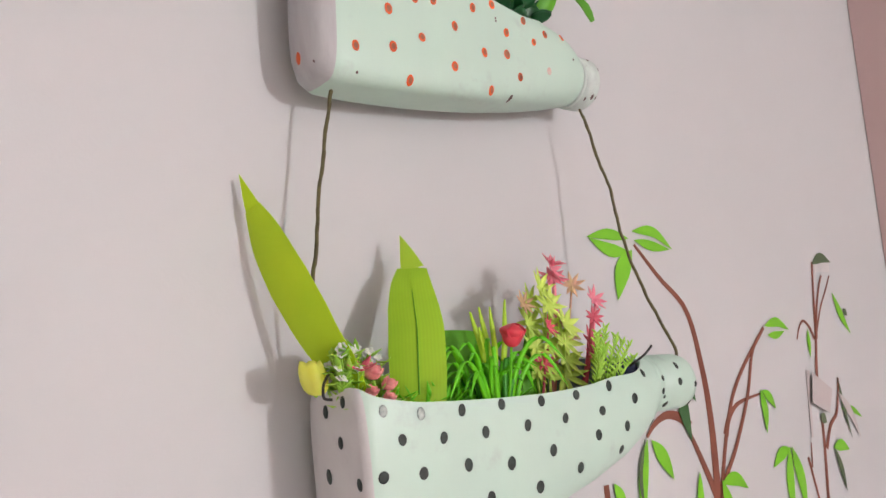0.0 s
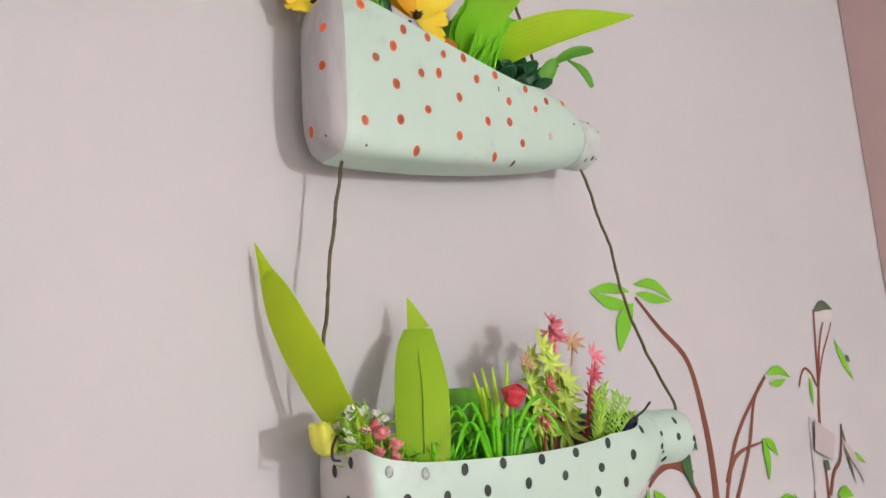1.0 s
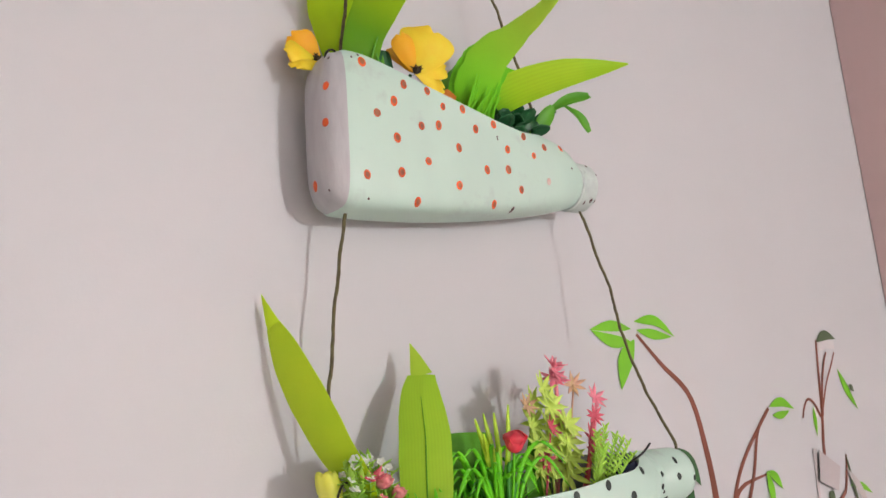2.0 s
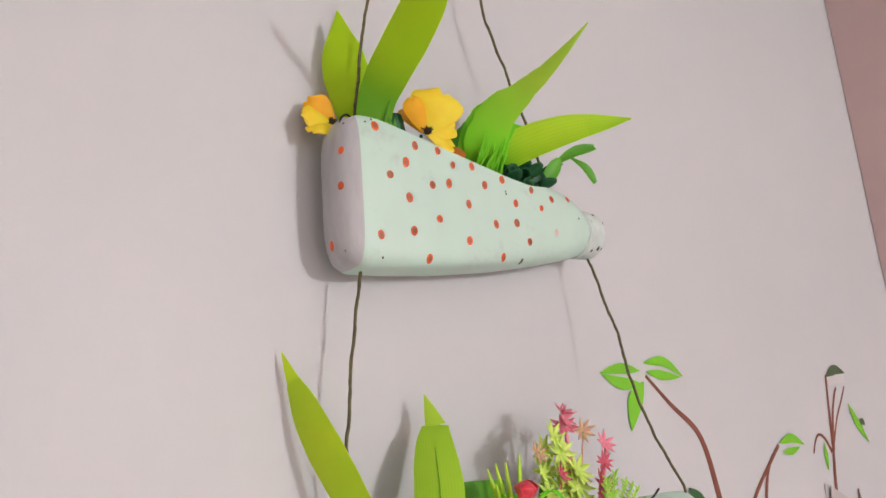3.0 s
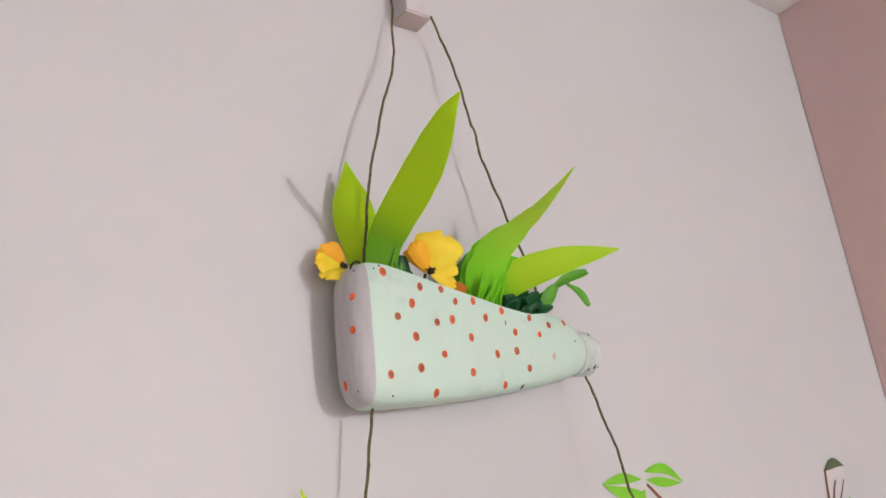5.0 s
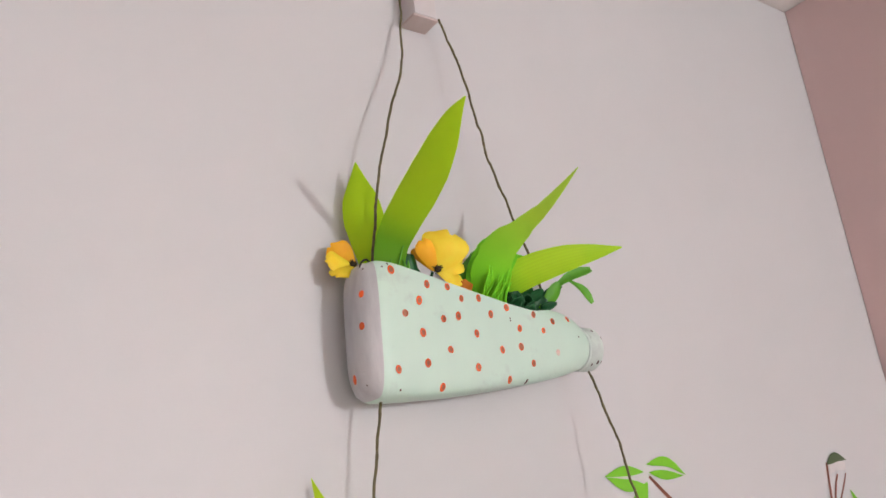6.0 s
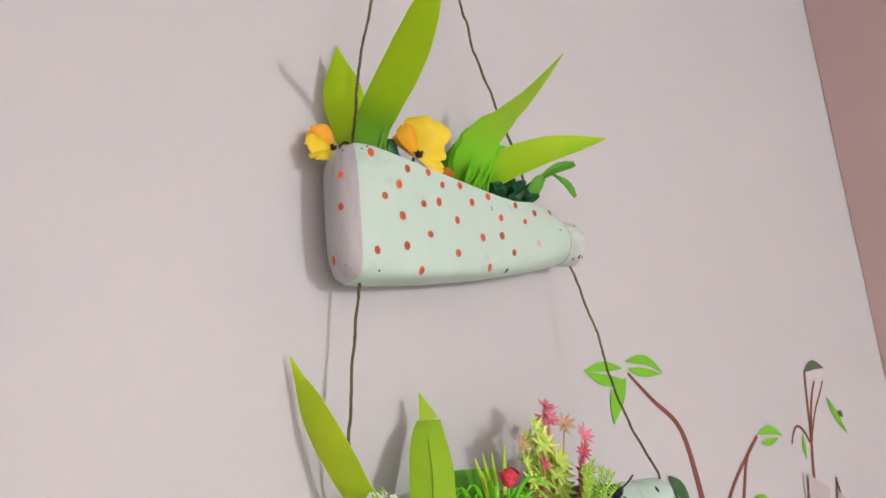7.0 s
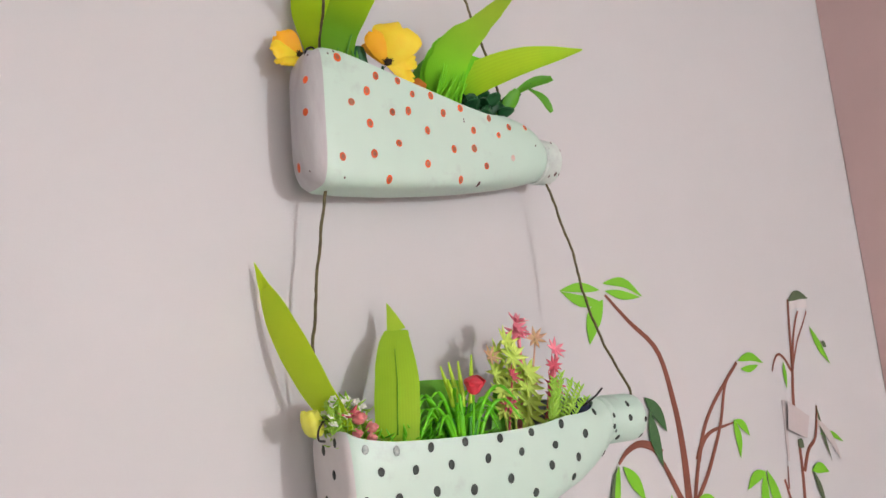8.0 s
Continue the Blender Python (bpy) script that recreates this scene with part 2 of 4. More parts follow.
def part(name, bm, mat, parent=None, label="", smooth=True, thick=0.0, bevel=0.0):
    """Links a bmesh in world coordinates as one mesh object under its thing or part."""
    if parent:
        bmesh.ops.translate(bm, verts=bm.verts, vec=-origin_of(parent))
    data = bpy.data.meshes.new(name)
    bm.to_mesh(data)
    bm.free()
    for m in (mat if isinstance(mat, (list, tuple)) else [mat]):
        data.materials.append(m)
    if smooth:
        data.shade_smooth()
    ob = new(name, data)
    ob.parent = parent
    if thick:
        mod = ob.modifiers.new("thickness", "SOLIDIFY")
        mod.thickness, mod.offset = thick, 0.0 if thick < 0.001 else -1.0
        if name in CRISP:
            mod = ob.modifiers.new("crisp_rim", "EDGE_SPLIT")
            mod.split_angle = radians(42)
    if bevel:
        mod = ob.modifiers.new("edge", "BEVEL")
        mod.width, mod.segments = bevel, 2
    return tagged(ob, label)


def box(lo, hi):
    bm = bmesh.new()
    bmesh.ops.create_cube(bm, size=1.0)
    lo, hi = Vector(lo), Vector(hi)
    for v in bm.verts:
        v.co = Vector(((lo[i] + hi[i]) / 2 + v.co[i] * (hi[i] - lo[i]) for i in range(3)))
    return bm


def curve_points(points, count):
    """Points along a smooth line through a few control points."""
    p = [Vector(q) for q in points]
    p = [2 * p[0] - p[1]] + p + [2 * p[-1] - p[-2]]
    out = []
    spans = len(p) - 3
    for i in range(count + 1):
        s = min(i / count * spans, spans - 1e-6)
        k, u = int(s), s - int(s)
        a, b, c, d = p[k:k + 4]
        out.append(0.5 * (2 * b + (c - a) * u + (2 * a - 5 * b + 4 * c - d) * u * u + (3 * b - a - 3 * c + d) * u ** 3))
    return out


def tube(bm, points, radius, sides=8, count=24, wobble=0.0, taper=1.0, seed=0):
    line = curve_points(points, count)
    rings = []
    for i, c in enumerate(line):
        t = (line[min(i + 1, count)] - line[max(i - 1, 0)]).normalized()
        a = t.cross(Vector((0.3, 1, 0.2))).normalized()
        b = t.cross(a)
        if wobble:
            c = c + wobble * noise.noise_vector(c * 55 + Vector((seed, 0, 0))) + 0.5 * wobble * noise.noise_vector(c * 170 + Vector((0, seed, 0)))
        r = radius * (1 + (taper - 1) * i / count) * (1 + (0.22 * noise.noise(c * 300) if wobble else 0))
        rings.append([bm.verts.new(c + r * (a * math.cos(k * math.tau / sides) + b * math.sin(k * math.tau / sides))) for k in range(sides)])
    for r, q in zip(rings, rings[1:]):
        for k in range(sides):
            bm.faces.new((r[k], r[(k + 1) % sides], q[(k + 1) % sides], q[k]))
    bm.faces.new(rings[0][::-1])
    bm.faces.new(rings[-1])
    return bm


def blade(bm, points, width, side, shape=None, count=14, across=4, cup=0.12, twist=0.0, jag=0.0, seed=0):
    """A leaf along a line; side: which way its width runs; shape: widths from base to tip; cup: how far it is creased."""
    line = curve_points(points, count)
    shape = shape or (0.55, 0.8, 1.0, 1.0, 0.85, 0.5, 0.02)
    side = Vector(side).normalized()
    uv = bm.loops.layers.uv.verify()
    rows, where = [], {}
    rng = random.Random(seed)
    for i, c in enumerate(line):
        t = (line[min(i + 1, count)] - line[max(i - 1, 0)]).normalized()
        s = (side - t * side.dot(t)).normalized()
        n = t.cross(s)
        if twist:
            s = Matrix.Rotation(twist * i / count, 3, t) @ s
            n = t.cross(s)
        f = i / count * (len(shape) - 1)
        k = min(int(f), len(shape) - 2)
        w = width * (shape[k] + (shape[k + 1] - shape[k]) * (f - k))
        row = []
        for j in range(across + 1):
            u = j / across * 2 - 1
            edge = 1 + (rng.uniform(-jag, jag) if abs(u) > 0.9 else 0)
            v = bm.verts.new(c + s * (u * w / 2 * edge) + n * (cup * w * u * u))
            where[v] = (u * 0.5 * (0.4 + 0.6 * w / width), i / count)
            row.append(v)
        rows.append(row)
    for a, b in zip(rows, rows[1:]):
        for j in range(across):
            face = bm.faces.new((a[j], a[j + 1], b[j + 1], b[j]))
            for loop in face.loops:
                loop[uv].uv = where[loop.vert]
    return bm


def ball(bm, at, radius, squash=1.0, seg=10):
    made = bmesh.ops.create_uvsphere(bm, u_segments=seg, v_segments=max(6, seg - 2), radius=radius)
    for v in made["verts"]:
        v.co = Vector(at) + Vector((v.co.x, v.co.y, v.co.z * squash))
    return bm


def petals(bm, at, facing, radius, count, width, lift=0.3, curl=0.2, shape=None, seed=0, across=2, steps=4):
    """A ring of petals around a point; lift: how far they rise along the facing direction."""
    rng = random.Random(seed)
    at = Vector(at)
    f = Vector(facing).normalized()
    a = f.cross(Vector((0.2, 0.9, 0.35))).normalized()
    b = f.cross(a)
    for k in range(count):
        ang = math.tau * k / count + rng.uniform(-0.15, 0.15)
        d = a * math.cos(ang) + b * math.sin(ang)
        r = radius * rng.uniform(0.88, 1.1)
        tip = Vector(at) + d * r * math.cos(lift) + f * r * math.sin(lift)
        mid = Vector(at) + d * r * 0.55 + f * r * (0.55 * math.sin(lift) - curl * 0.5)
        blade(bm, [at, mid, tip], width, f.cross(d), shape or (0.3, 0.8, 1.0, 0.75, 0.1), steps, across, 0.12, seed=seed + k)
    return bm


# ---- the room ----
X_SIDE, Z_TOP = 0.829, 2.364
X_FAR, Y_BACK = -2.3, -3.2
tagged(part("wall_north", box((X_FAR - 0.12, 0, 0), (X_SIDE + 0.12, 0.12, Z_TOP)), WALL, smooth=False),
       "pale pink painted plaster wall behind the hanging planters", "wall", kind="structure")
tagged(part("wall_east", box((X_SIDE, Y_BACK - 0.12, 0), (X_SIDE + 0.12, -0.001, Z_TOP)), WALL_DEEP, smooth=False),
       "deeper pink painted plaster wall meeting at the corner", "wall", kind="structure")
tagged(part("wall_west", box((X_FAR - 0.12, Y_BACK - 0.12, 0), (X_FAR, -0.001, Z_TOP)), WALL_DEEP, smooth=False),
       "deeper pink painted plaster wall closing the room", "wall", kind="structure")
# Unseen wall behind the camera; its opening is added around the fill lamp.
back = bmesh.new()
for lo, hi in (((X_FAR, -3.32, 0), (-1.55, Y_BACK, Z_TOP)), ((0.05, -3.32, 0), (X_SIDE, Y_BACK, Z_TOP)),
               ((-1.55, -3.32, 0), (0.05, Y_BACK, 0.85)), ((-1.55, -3.32, 2.25), (0.05, Y_BACK, Z_TOP))):
    piece = box(lo, hi)
    data = bpy.data.meshes.new("piece")
    piece.to_mesh(data)
    piece.free()
    back.from_mesh(data)
    bpy.data.meshes.remove(data)
tagged(part("wall_south", back, WALL_DEEP, smooth=False), "unseen deeper pink painted wall with an opening added for fill light", "wall", kind="structure")
tagged(part("ceiling", box((X_FAR - 0.12, Y_BACK - 0.12, Z_TOP + 0.001), (X_SIDE + 0.12, 0.12, Z_TOP + 0.12)), CEILING, smooth=False),
       "off-white painted flat ceiling above pink walls", "ceiling", kind="structure")
tagged(part("floor", box((X_FAR - 0.12, Y_BACK - 0.12, -0.1), (X_SIDE + 0.12, 0.12, -0.001)), FLOOR, smooth=False),
       "beige glazed tile floor of the room", "floor", kind="structure")

# ---- cable casing that carries the wires ----
casing = thing("cable_casing", (0.072, -0.001, 2.111), "off-white square plastic cable casing fixed to the wall", "cable casing")
shell = box((0.0595, -0.0235, 2.1105), (0.0845, -0.0005, Z_TOP))
part("casing_body", shell, CASING, casing, smooth=False, bevel=0.0012)
part("end_plate", box((0.0575, -0.0255, 2.1075), (0.0868, -0.0005, 2.1102)), CASING_END, casing, "pinkish beige end plate", smooth=False, bevel=0.0008)
lid = box((0.0592, -0.0257, 2.1104), (0.0848, -0.0237, Z_TOP - 0.001))
part("snap_lid", lid, CASING, casing, smooth=False, bevel=0.0006)

# Unseen bulb and holder, added to give the key light a body.
bulb = thing("stand_in_bulb", (0.62, Y_BACK, 1.79), "unseen round bulb in a white holder, added at the key light", "lamp")
bm = bmesh.new()
tube(bm, [(0.62, Y_BACK + 0.001, 1.79), (0.62, Y_BACK + 0.02, 1.79), (0.62, Y_BACK + 0.045, 1.79)], 0.022, 16, 6)
part("holder", bm, METAL, bulb)
part("bulb_glass", ball(bmesh.new(), (0.62, Y_BACK + 0.062, 1.79), 0.026, 1.0, 20), bulb_glass(), bulb)


# ---- bottle planters ----
from mathutils.bvhtree import BVHTree

def lerp(table, x):
    for (x0, v0), (x1, v1) in zip(table, table[1:]):
        if x <= x1:
            u = max(0.0, (x - x0) / (x1 - x0))
            return v0 + (v1 - v0) * u
    return table[-1][1]


def bottle_body(stations, top, bottom, cut, mid_y, half_y, power, cut_end, slant, base_rings, swing=0.0, back_lift=((0.0, 0.0), (1.0, 0.0))):
    """A bottle lying on its side with an opening cut out of its upper side: open ribs from the front rim under the belly to the back rim.
    Faces of the flat base come last, with material slot 1."""
    bm = bmesh.new()
    ribs, ribs_n = [], 30
    x0 = stations[0]
    plan = [(x0 + dx, k) for dx, k in base_rings] + [(x, 1.0) for x in stations[1:]]
    for x, k in plan:
        zt, zb = lerp(top, x), lerp(bottom, x)
        zc, hz, yc, hy = (zt + zb) / 2, (zt - zb) / 2 * (k if k < 0.6 else 1 - (1 - k) * 0.72), lerp(mid_y, x), lerp(half_y, x) * k
        p = lerp(power, x)
        limit = min(1.0, (lerp(cut, x) - zc) / hz) if x < cut_end else 1.0
        limit = max(-0.8, limit)
        start = math.asin(min(1.0, max(-1.0, math.copysign(abs(limit) ** (p / 2), limit))))
        high = min(1.0, (lerp(cut, x) + lerp(back_lift, x) - zc) / hz) if x < cut_end else 1.0
        stop = math.asin(min(1.0, max(-1.0, math.copysign(abs(high) ** (p / 2), high))))
        rib = []
        for i in range(ribs_n + 1):
            a = start - (math.pi + start + stop) * i / ribs_n
            ca, sa = math.cos(a), math.sin(a)
            y = yc - hy * math.copysign(abs(ca) ** (2 / p), ca)
            z = zc + hz * math.copysign(abs(sa) ** (2 / p), sa)
            rib.append(bm.verts.new((x + slant * (zt - z) + swing * (y - yc), y, z)))
        ribs.append(rib)
    for n, (r, q) in enumerate(zip(ribs, ribs[1:])):
        for i in range(ribs_n):
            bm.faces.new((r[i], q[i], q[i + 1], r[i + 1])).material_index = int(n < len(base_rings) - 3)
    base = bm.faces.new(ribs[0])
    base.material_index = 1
    bmesh.ops.remove_doubles(bm, verts=bm.verts, dist=0.00005)
    for f in [f for f in bm.faces if f.calc_area() < 1e-10]:
        bm.faces.remove(f)
    bmesh.ops.recalc_face_normals(bm, faces=bm.faces)
    return bm


def dots_on(surface_bm, parent, spots, way, mats, size, core=None, seed=3):
    """Painted dots laid on a surface along a direction; each a small mound of paint of its own."""
    tree = BVHTree.FromBMesh(surface_bm)
    rng = random.Random(seed)
    way = Vector(way)
    for n, (a, z, *rest) in enumerate(spots):
        start = Vector((a, -0.3, z)) if abs(way.y) > 0.5 else Vector((-0.3, a, z))
        scale = rest[0] if rest else 1.0
        thin = len(rest) > 1
        rx, rz = size * scale * rng.uniform(0.85, 1.0), size * scale * rng.uniform(1.0, 1.25)
        lean = rng.uniform(-0.5, 0.5)
        # a spot that would run over the rim is set just below it
        for _ in range(6 if abs(way.y) > 0.5 else 0):
            below = tree.ray_cast(start - Vector((0, 0, 0.006)), way)[0]
            over = [tree.ray_cast(start + Vector((u, 0, rz * 1.1)), way)[0] for u in (-rx * 0.8, 0, rx * 0.8)]
            if below is None or all(p is not None and abs(p.y - below.y) < 0.006 for p in over):
                break
            start.z -= 0.0007
        bm = bmesh.new()
        rings = []
        good = True
        for radius, lift in ((1.0, 0.00012), (0.82, 0.00042), (0.58, 0.00055)):
            ring = []
            for k in range(12):
                ang = math.tau * k / 12
                u, v = rx * radius * math.cos(ang) * rng.uniform(0.95, 1.05), rz * radius * math.sin(ang)
                u, v = u * math.cos(lean) - v * math.sin(lean) * 0.3, v + u * 0.2 * math.sin(lean)
                off = Vector((u, 0, v)) if abs(way.y) > 0.5 else Vector((0, u, v))
                hit = tree.ray_cast(start + off, way)
                if hit[0] is None:
                    good = False
                    break
                normal = hit[1] if hit[1].dot(way) < 0 else -hit[1]
                ring.append(hit[0] + normal * lift)
            if not good:
                break
            rings.append(ring)
        if not good or max((p - rings[0][0]).length for p in rings[0]) > 0.012:
            bm.free()
            continue
        verts = [[bm.verts.new(p) for p in ring] for ring in rings]
        for r, q in zip(verts, verts[1:]):
            for k in range(12):
                bm.faces.new((r[k], r[(k + 1) % 12], q[(k + 1) % 12], q[k]))
        last = bm.faces.new(verts[-1])
        if core:
            last.material_index = 1
            for f in bm.faces:
                if all(v in verts[1] or v in verts[2] for v in f.verts) and n % 9 == 4:
                    f.material_index = 1
        bmesh.ops.recalc_face_normals(bm, faces=bm.faces)
        mat = [mats[1] if thin and not core else mats[0]] + ([core] if core else [])
        part("dot", bm, mat, parent)


def neck_cap(x0, x1, y, z, radius, axis, ribs=True):
    """A screw cap with a ribbed skirt and a rounded end."""
    bm = bmesh.new()
    sides = 48
    axis = Vector(axis).normalized()
    a = axis.cross(Vector((0, 1, 0))).normalized()
    b = axis.cross(a)
    length = x1 - x0
    rings = []
    for s, r in ((0, 0.97), (0.02, 1.0), (0.1, 1.0), (0.12, 0.96), (0.2, 0.96), (0.22, 1.0), (0.86, 0.985), (0.96, 0.93), (1.0, 0.8)):
        ring = []
        for k in range(sides):
            ang = math.tau * k / sides
            rr = radius * r * (1 + (0.012 if ribs and k % 2 and 0.2 < s < 0.95 else 0))
            ring.append(bm.verts.new(Vector((x0, y, z)) + axis * s * length + (a * math.cos(ang) + b * math.sin(ang)) * rr))
        rings.append(ring)
    for r, q in zip(rings, rings[1:]):
        for k in range(sides):
            bm.faces.new((r[k], r[(k + 1) % sides], q[(k + 1) % sides], q[k]))
    bm.faces.new(rings[-1])
    bm.faces.new(rings[0])
    bmesh.ops.recalc_face_normals(bm, faces=bm.faces)
    return bm


def steps(a, b, n):
    return [a + (b - a) * i / n for i in range(n + 1)]


# upper bottle: flat one-litre bottle with orange-red dots
upper = thing("bottle_planter", (0.06, -0.028, 1.728), "mint white painted bottle planter with orange-red dots, on wires", "planter", "hanging bottle planters")
U_TOP = [(-0.035, 1.8445), (0.0, 1.8445), (0.10, 1.838), (0.135, 1.822), (0.158, 1.8135), (0.174, 1.8115), (0.187, 1.8085), (0.195, 1.804), (0.1985, 1.800), (0.2, 1.7985)]
U_BOTTOM = [(-0.039, 1.7322), (0.0, 1.7332), (0.05, 1.7362), (0.108, 1.7420), (0.15, 1.7480), (0.174, 1.7525), (0.187, 1.7555), (0.195, 1.758), (0.2, 1.7595)]
U_CUT = [(-0.035, 1.8405), (-0.012, 1.8405), (0.004, 1.836), (0.038, 1.827), (0.08, 1.817), (0.108, 1.8105), (0.132, 1.8065), (0.15, 1.8085), (0.166, 1.8135)]
U_MID = [(-0.039, -0.0335), (0.15, -0.0325), (0.199, -0.0305)]
U_HALF = [(-0.039, 0.0232), (0.06, 0.0232), (0.15, 0.0236), (0.176, 0.0240), (0.188, 0.0230), (0.196, 0.0210), (0.2, 0.0197)]
U_POW = [(-0.035, 4.2), (-0.018, 4.8), (0.02, 7.0), (0.08, 7.0), (0.15, 3.6), (0.192, 2.0)]
surface = bottle_body([-0.0378] + steps(-0.016, 0.16, 22) + steps(0.166, 0.200, 10), U_TOP, U_BOTTOM, U_CUT, U_MID, U_HALF, U_POW, 0.166, 0.0,
                      [(0.0, 0.3), (0.001, 0.5), (0.0034, 0.72), (0.008, 0.9), (0.0136, 0.968), (0.0152, 0.986), (0.0168, 1.0)])
probe = surface.copy()
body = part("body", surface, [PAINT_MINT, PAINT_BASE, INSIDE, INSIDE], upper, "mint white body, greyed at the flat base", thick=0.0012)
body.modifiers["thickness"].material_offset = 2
cap_bm = neck_cap(0.1990, 0.2192, -0.0305, 1.7785, 0.0208, (1, 0, 0.0))
cap_probe = cap_bm.copy()
cap = part("cap", cap_bm, PAINT_WORN, upper, "ribbed screw cap in worn paint")
dots_on(cap_probe, cap, [(0.2115, 1.7935, 0.5), (0.218, 1.786, 0.6), (0.2185, 1.779, 0.45), (0.2125, 1.7645, 0.7), (0.217, 1.7675, 0.45), (0.206, 1.762, 0.5)], (0, 1, 0), [CHIP], 0.0021, None, 17)
cap_probe.free()
FRONT_RED = [(-0.011, 1.833, 1.2), (0.021, 1.823), (0.041, 1.825), (0.012, 1.809, 1.15), (-0.002, 1.798), (0.034, 1.795), (0.049, 1.798, 1.1),
             (0.013, 1.783, 1.15), (0.066, 1.784), (0.083, 1.801), (0.072, 1.8165), (0.054, 1.813, 0.9), (0.101, 1.8105), (0.131, 1.8045), (0.113, 1.790),
             (0.140, 1.789, 0.8), (0.153, 1.798), (0.175, 1.803, 0.9), (0.038, 1.770), (0.015, 1.759, 1.15), (-0.012, 1.754, 1.05), (0.091, 1.771),
             (0.112, 1.774), (0.064, 1.756, 1.05), (0.124, 1.760), (0.097, 1.747), (0.028, 1.7405, 1.05), (0.051, 1.7385, 0.8), (0.157, 1.7515, 0.8)]
dots_on(probe, body, FRONT_RED, (0, 1, 0), [RED_DOT], 0.0029, RED_CORE)
dots_on(probe, body, [(0.154, 1.770, 0.95)], (0, 1, 0), [FADED_DOT], 0.0029, None, 9)
dots_on(probe, body, [(-0.0480, 1.8135), (-0.0470, 1.7885), (-0.0295, 1.7505, 1.3)], (1, 0, 0), [RED_DOT], 0.0025, None, 5)
dots_on(probe, body, [(0.1035, 1.7985, 0.35), (0.1037, 1.7965, 0.35), (0.183, 1.785, 0.4), (0.118, 1.7455, 0.7), (-0.010, 1.7395, 0.4), (-0.013, 1.838, 0.45),
                      (-0.0185, 1.835, 0.4)], (0, 1, 0), [CHIP], 0.0021, None, 15)
dots_on(probe, body, [(-0.0475, 1.834, 0.4), (-0.0445, 1.744, 0.35)], (1, 0, 0), [CHIP], 0.0021, None, 16)
probe.free()

# lower bottle: deeper bottle with black dots, its neck raised and swung away from the wall
lower = thing("bottle_planter", (0.07, -0.05, 1.44), "mint white painted plastic bottle planter with black dots, hung below", "planter", "hanging bottle planters")
L_TOP = [(-0.030, 1.562), (0.0, 1.570), (0.08, 1.580), (0.13, 1.575), (0.155, 1.568), (0.175, 1.565), (0.19, 1.5635), (0.202, 1.562)]
L_BOTTOM = [(-0.030, 1.436), (0.05, 1.447), (0.085, 1.468), (0.1077, 1.4775), (0.132, 1.4840), (0.1637, 1.4955), (0.185, 1.5068), (0.196, 1.5138), (0.202, 1.5215)]
L_CUT = [(-0.030, 1.557), (-0.028, 1.5545), (-0.0197, 1.5505), (0.0007, 1.5468), (0.0223, 1.5456), (0.0533, 1.5447), (0.087, 1.5446), (0.1122, 1.5459), (0.1294, 1.5476), (0.1485, 1.5507), (0.1677, 1.5515), (0.176, 1.5528), (0.186, 1.5562), (0.1925, 1.5605), (0.197, 1.5645)]
L_MID = [(-0.034, -0.044), (0.14, -0.062), (0.175, -0.067), (0.202, -0.0695)]
L_HALF = [(-0.034, 0.033), (0.08, 0.0325), (0.14, 0.0315), (0.175, 0.028), (0.195, 0.0235), (0.202, 0.0203)]
L_POW = [(-0.030, 5.2), (0.08, 4.2), (0.15, 2.8), (0.195, 2.0)]
surface = bottle_body([-0.0335] + steps(-0.015, 0.196, 32) + steps(0.1975, 0.202, 3), L_TOP, L_BOTTOM, L_CUT, L_MID, L_HALF, L_POW, 0.197, 0.06,
                      [(0.0, 0.3), (0.0001, 0.6), (0.0006, 0.85), (0.002, 0.93), (0.0042, 0.975), (0.0075, 0.995), (0.012, 1.0)], 0.06, ((0.08, 0.0), (0.12, 0.008), (0.165, 0.0125), (0.176, 0.0118), (0.188, 0.006), (0.197, 0.0)))
probe = surface.copy()
body = part("body", surface, [PAINT_MINT, PAINT_PINK_LIT, INSIDE, INSIDE], lower, thick=0.0012)
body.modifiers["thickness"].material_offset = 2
cap_bm = neck_cap(0.2015, 0.2450, -0.0695, 1.5422, 0.0202, (1, -0.06, 0.0), False)
cap_probe = cap_bm.copy()
cap = part("cap", cap_bm, PAINT_MINT, lower, "painted screw cap with black dots")
FRONT_BLACK = [(-0.0204, 1.5439, 1, 1), (0.002, 1.5407, 1, 1), (-0.0103, 1.5282), (0.0153, 1.5266), (-0.0224, 1.5106, 1.1), (0.0016, 1.5097, 1.1), (0.0283, 1.5402), (0.0558, 1.541),
               (0.0433, 1.5267), (0.0736, 1.5275), (0.0304, 1.5104, 1.1), (0.06, 1.5076, 1.2), (0.0852, 1.5405), (0.1031, 1.5289), (0.0917, 1.5112, 1.1), (0.08, 1.4917, 1.1),
               (0.1134, 1.5426), (0.1425, 1.5474), (0.1344, 1.5305), (0.1655, 1.5357, 1.1), (0.1296, 1.5161, 1.1), (0.1564, 1.5189), (0.1137, 1.4983), (0.1525, 1.5045, 0.9),
               (0.0445, 1.4912, 1.1), (0.1815, 1.5510, 0.9), (0.1995, 1.5565, 0.8), (0.192, 1.5215, 0.9)]
dots_on(probe, body, FRONT_BLACK, (0, 1, 0), [BLACK_DOT, GREY_DOT], 0.0029)
dots_on(probe, body, [(-0.0385, 1.544, 1.1), (-0.059, 1.5495), (-0.053, 1.528), (-0.036, 1.509, 1.3), (-0.069, 1.5075)], (1, 0, 0), [BLACK_DOT, GREY_DOT], 0.0029, None, 6)
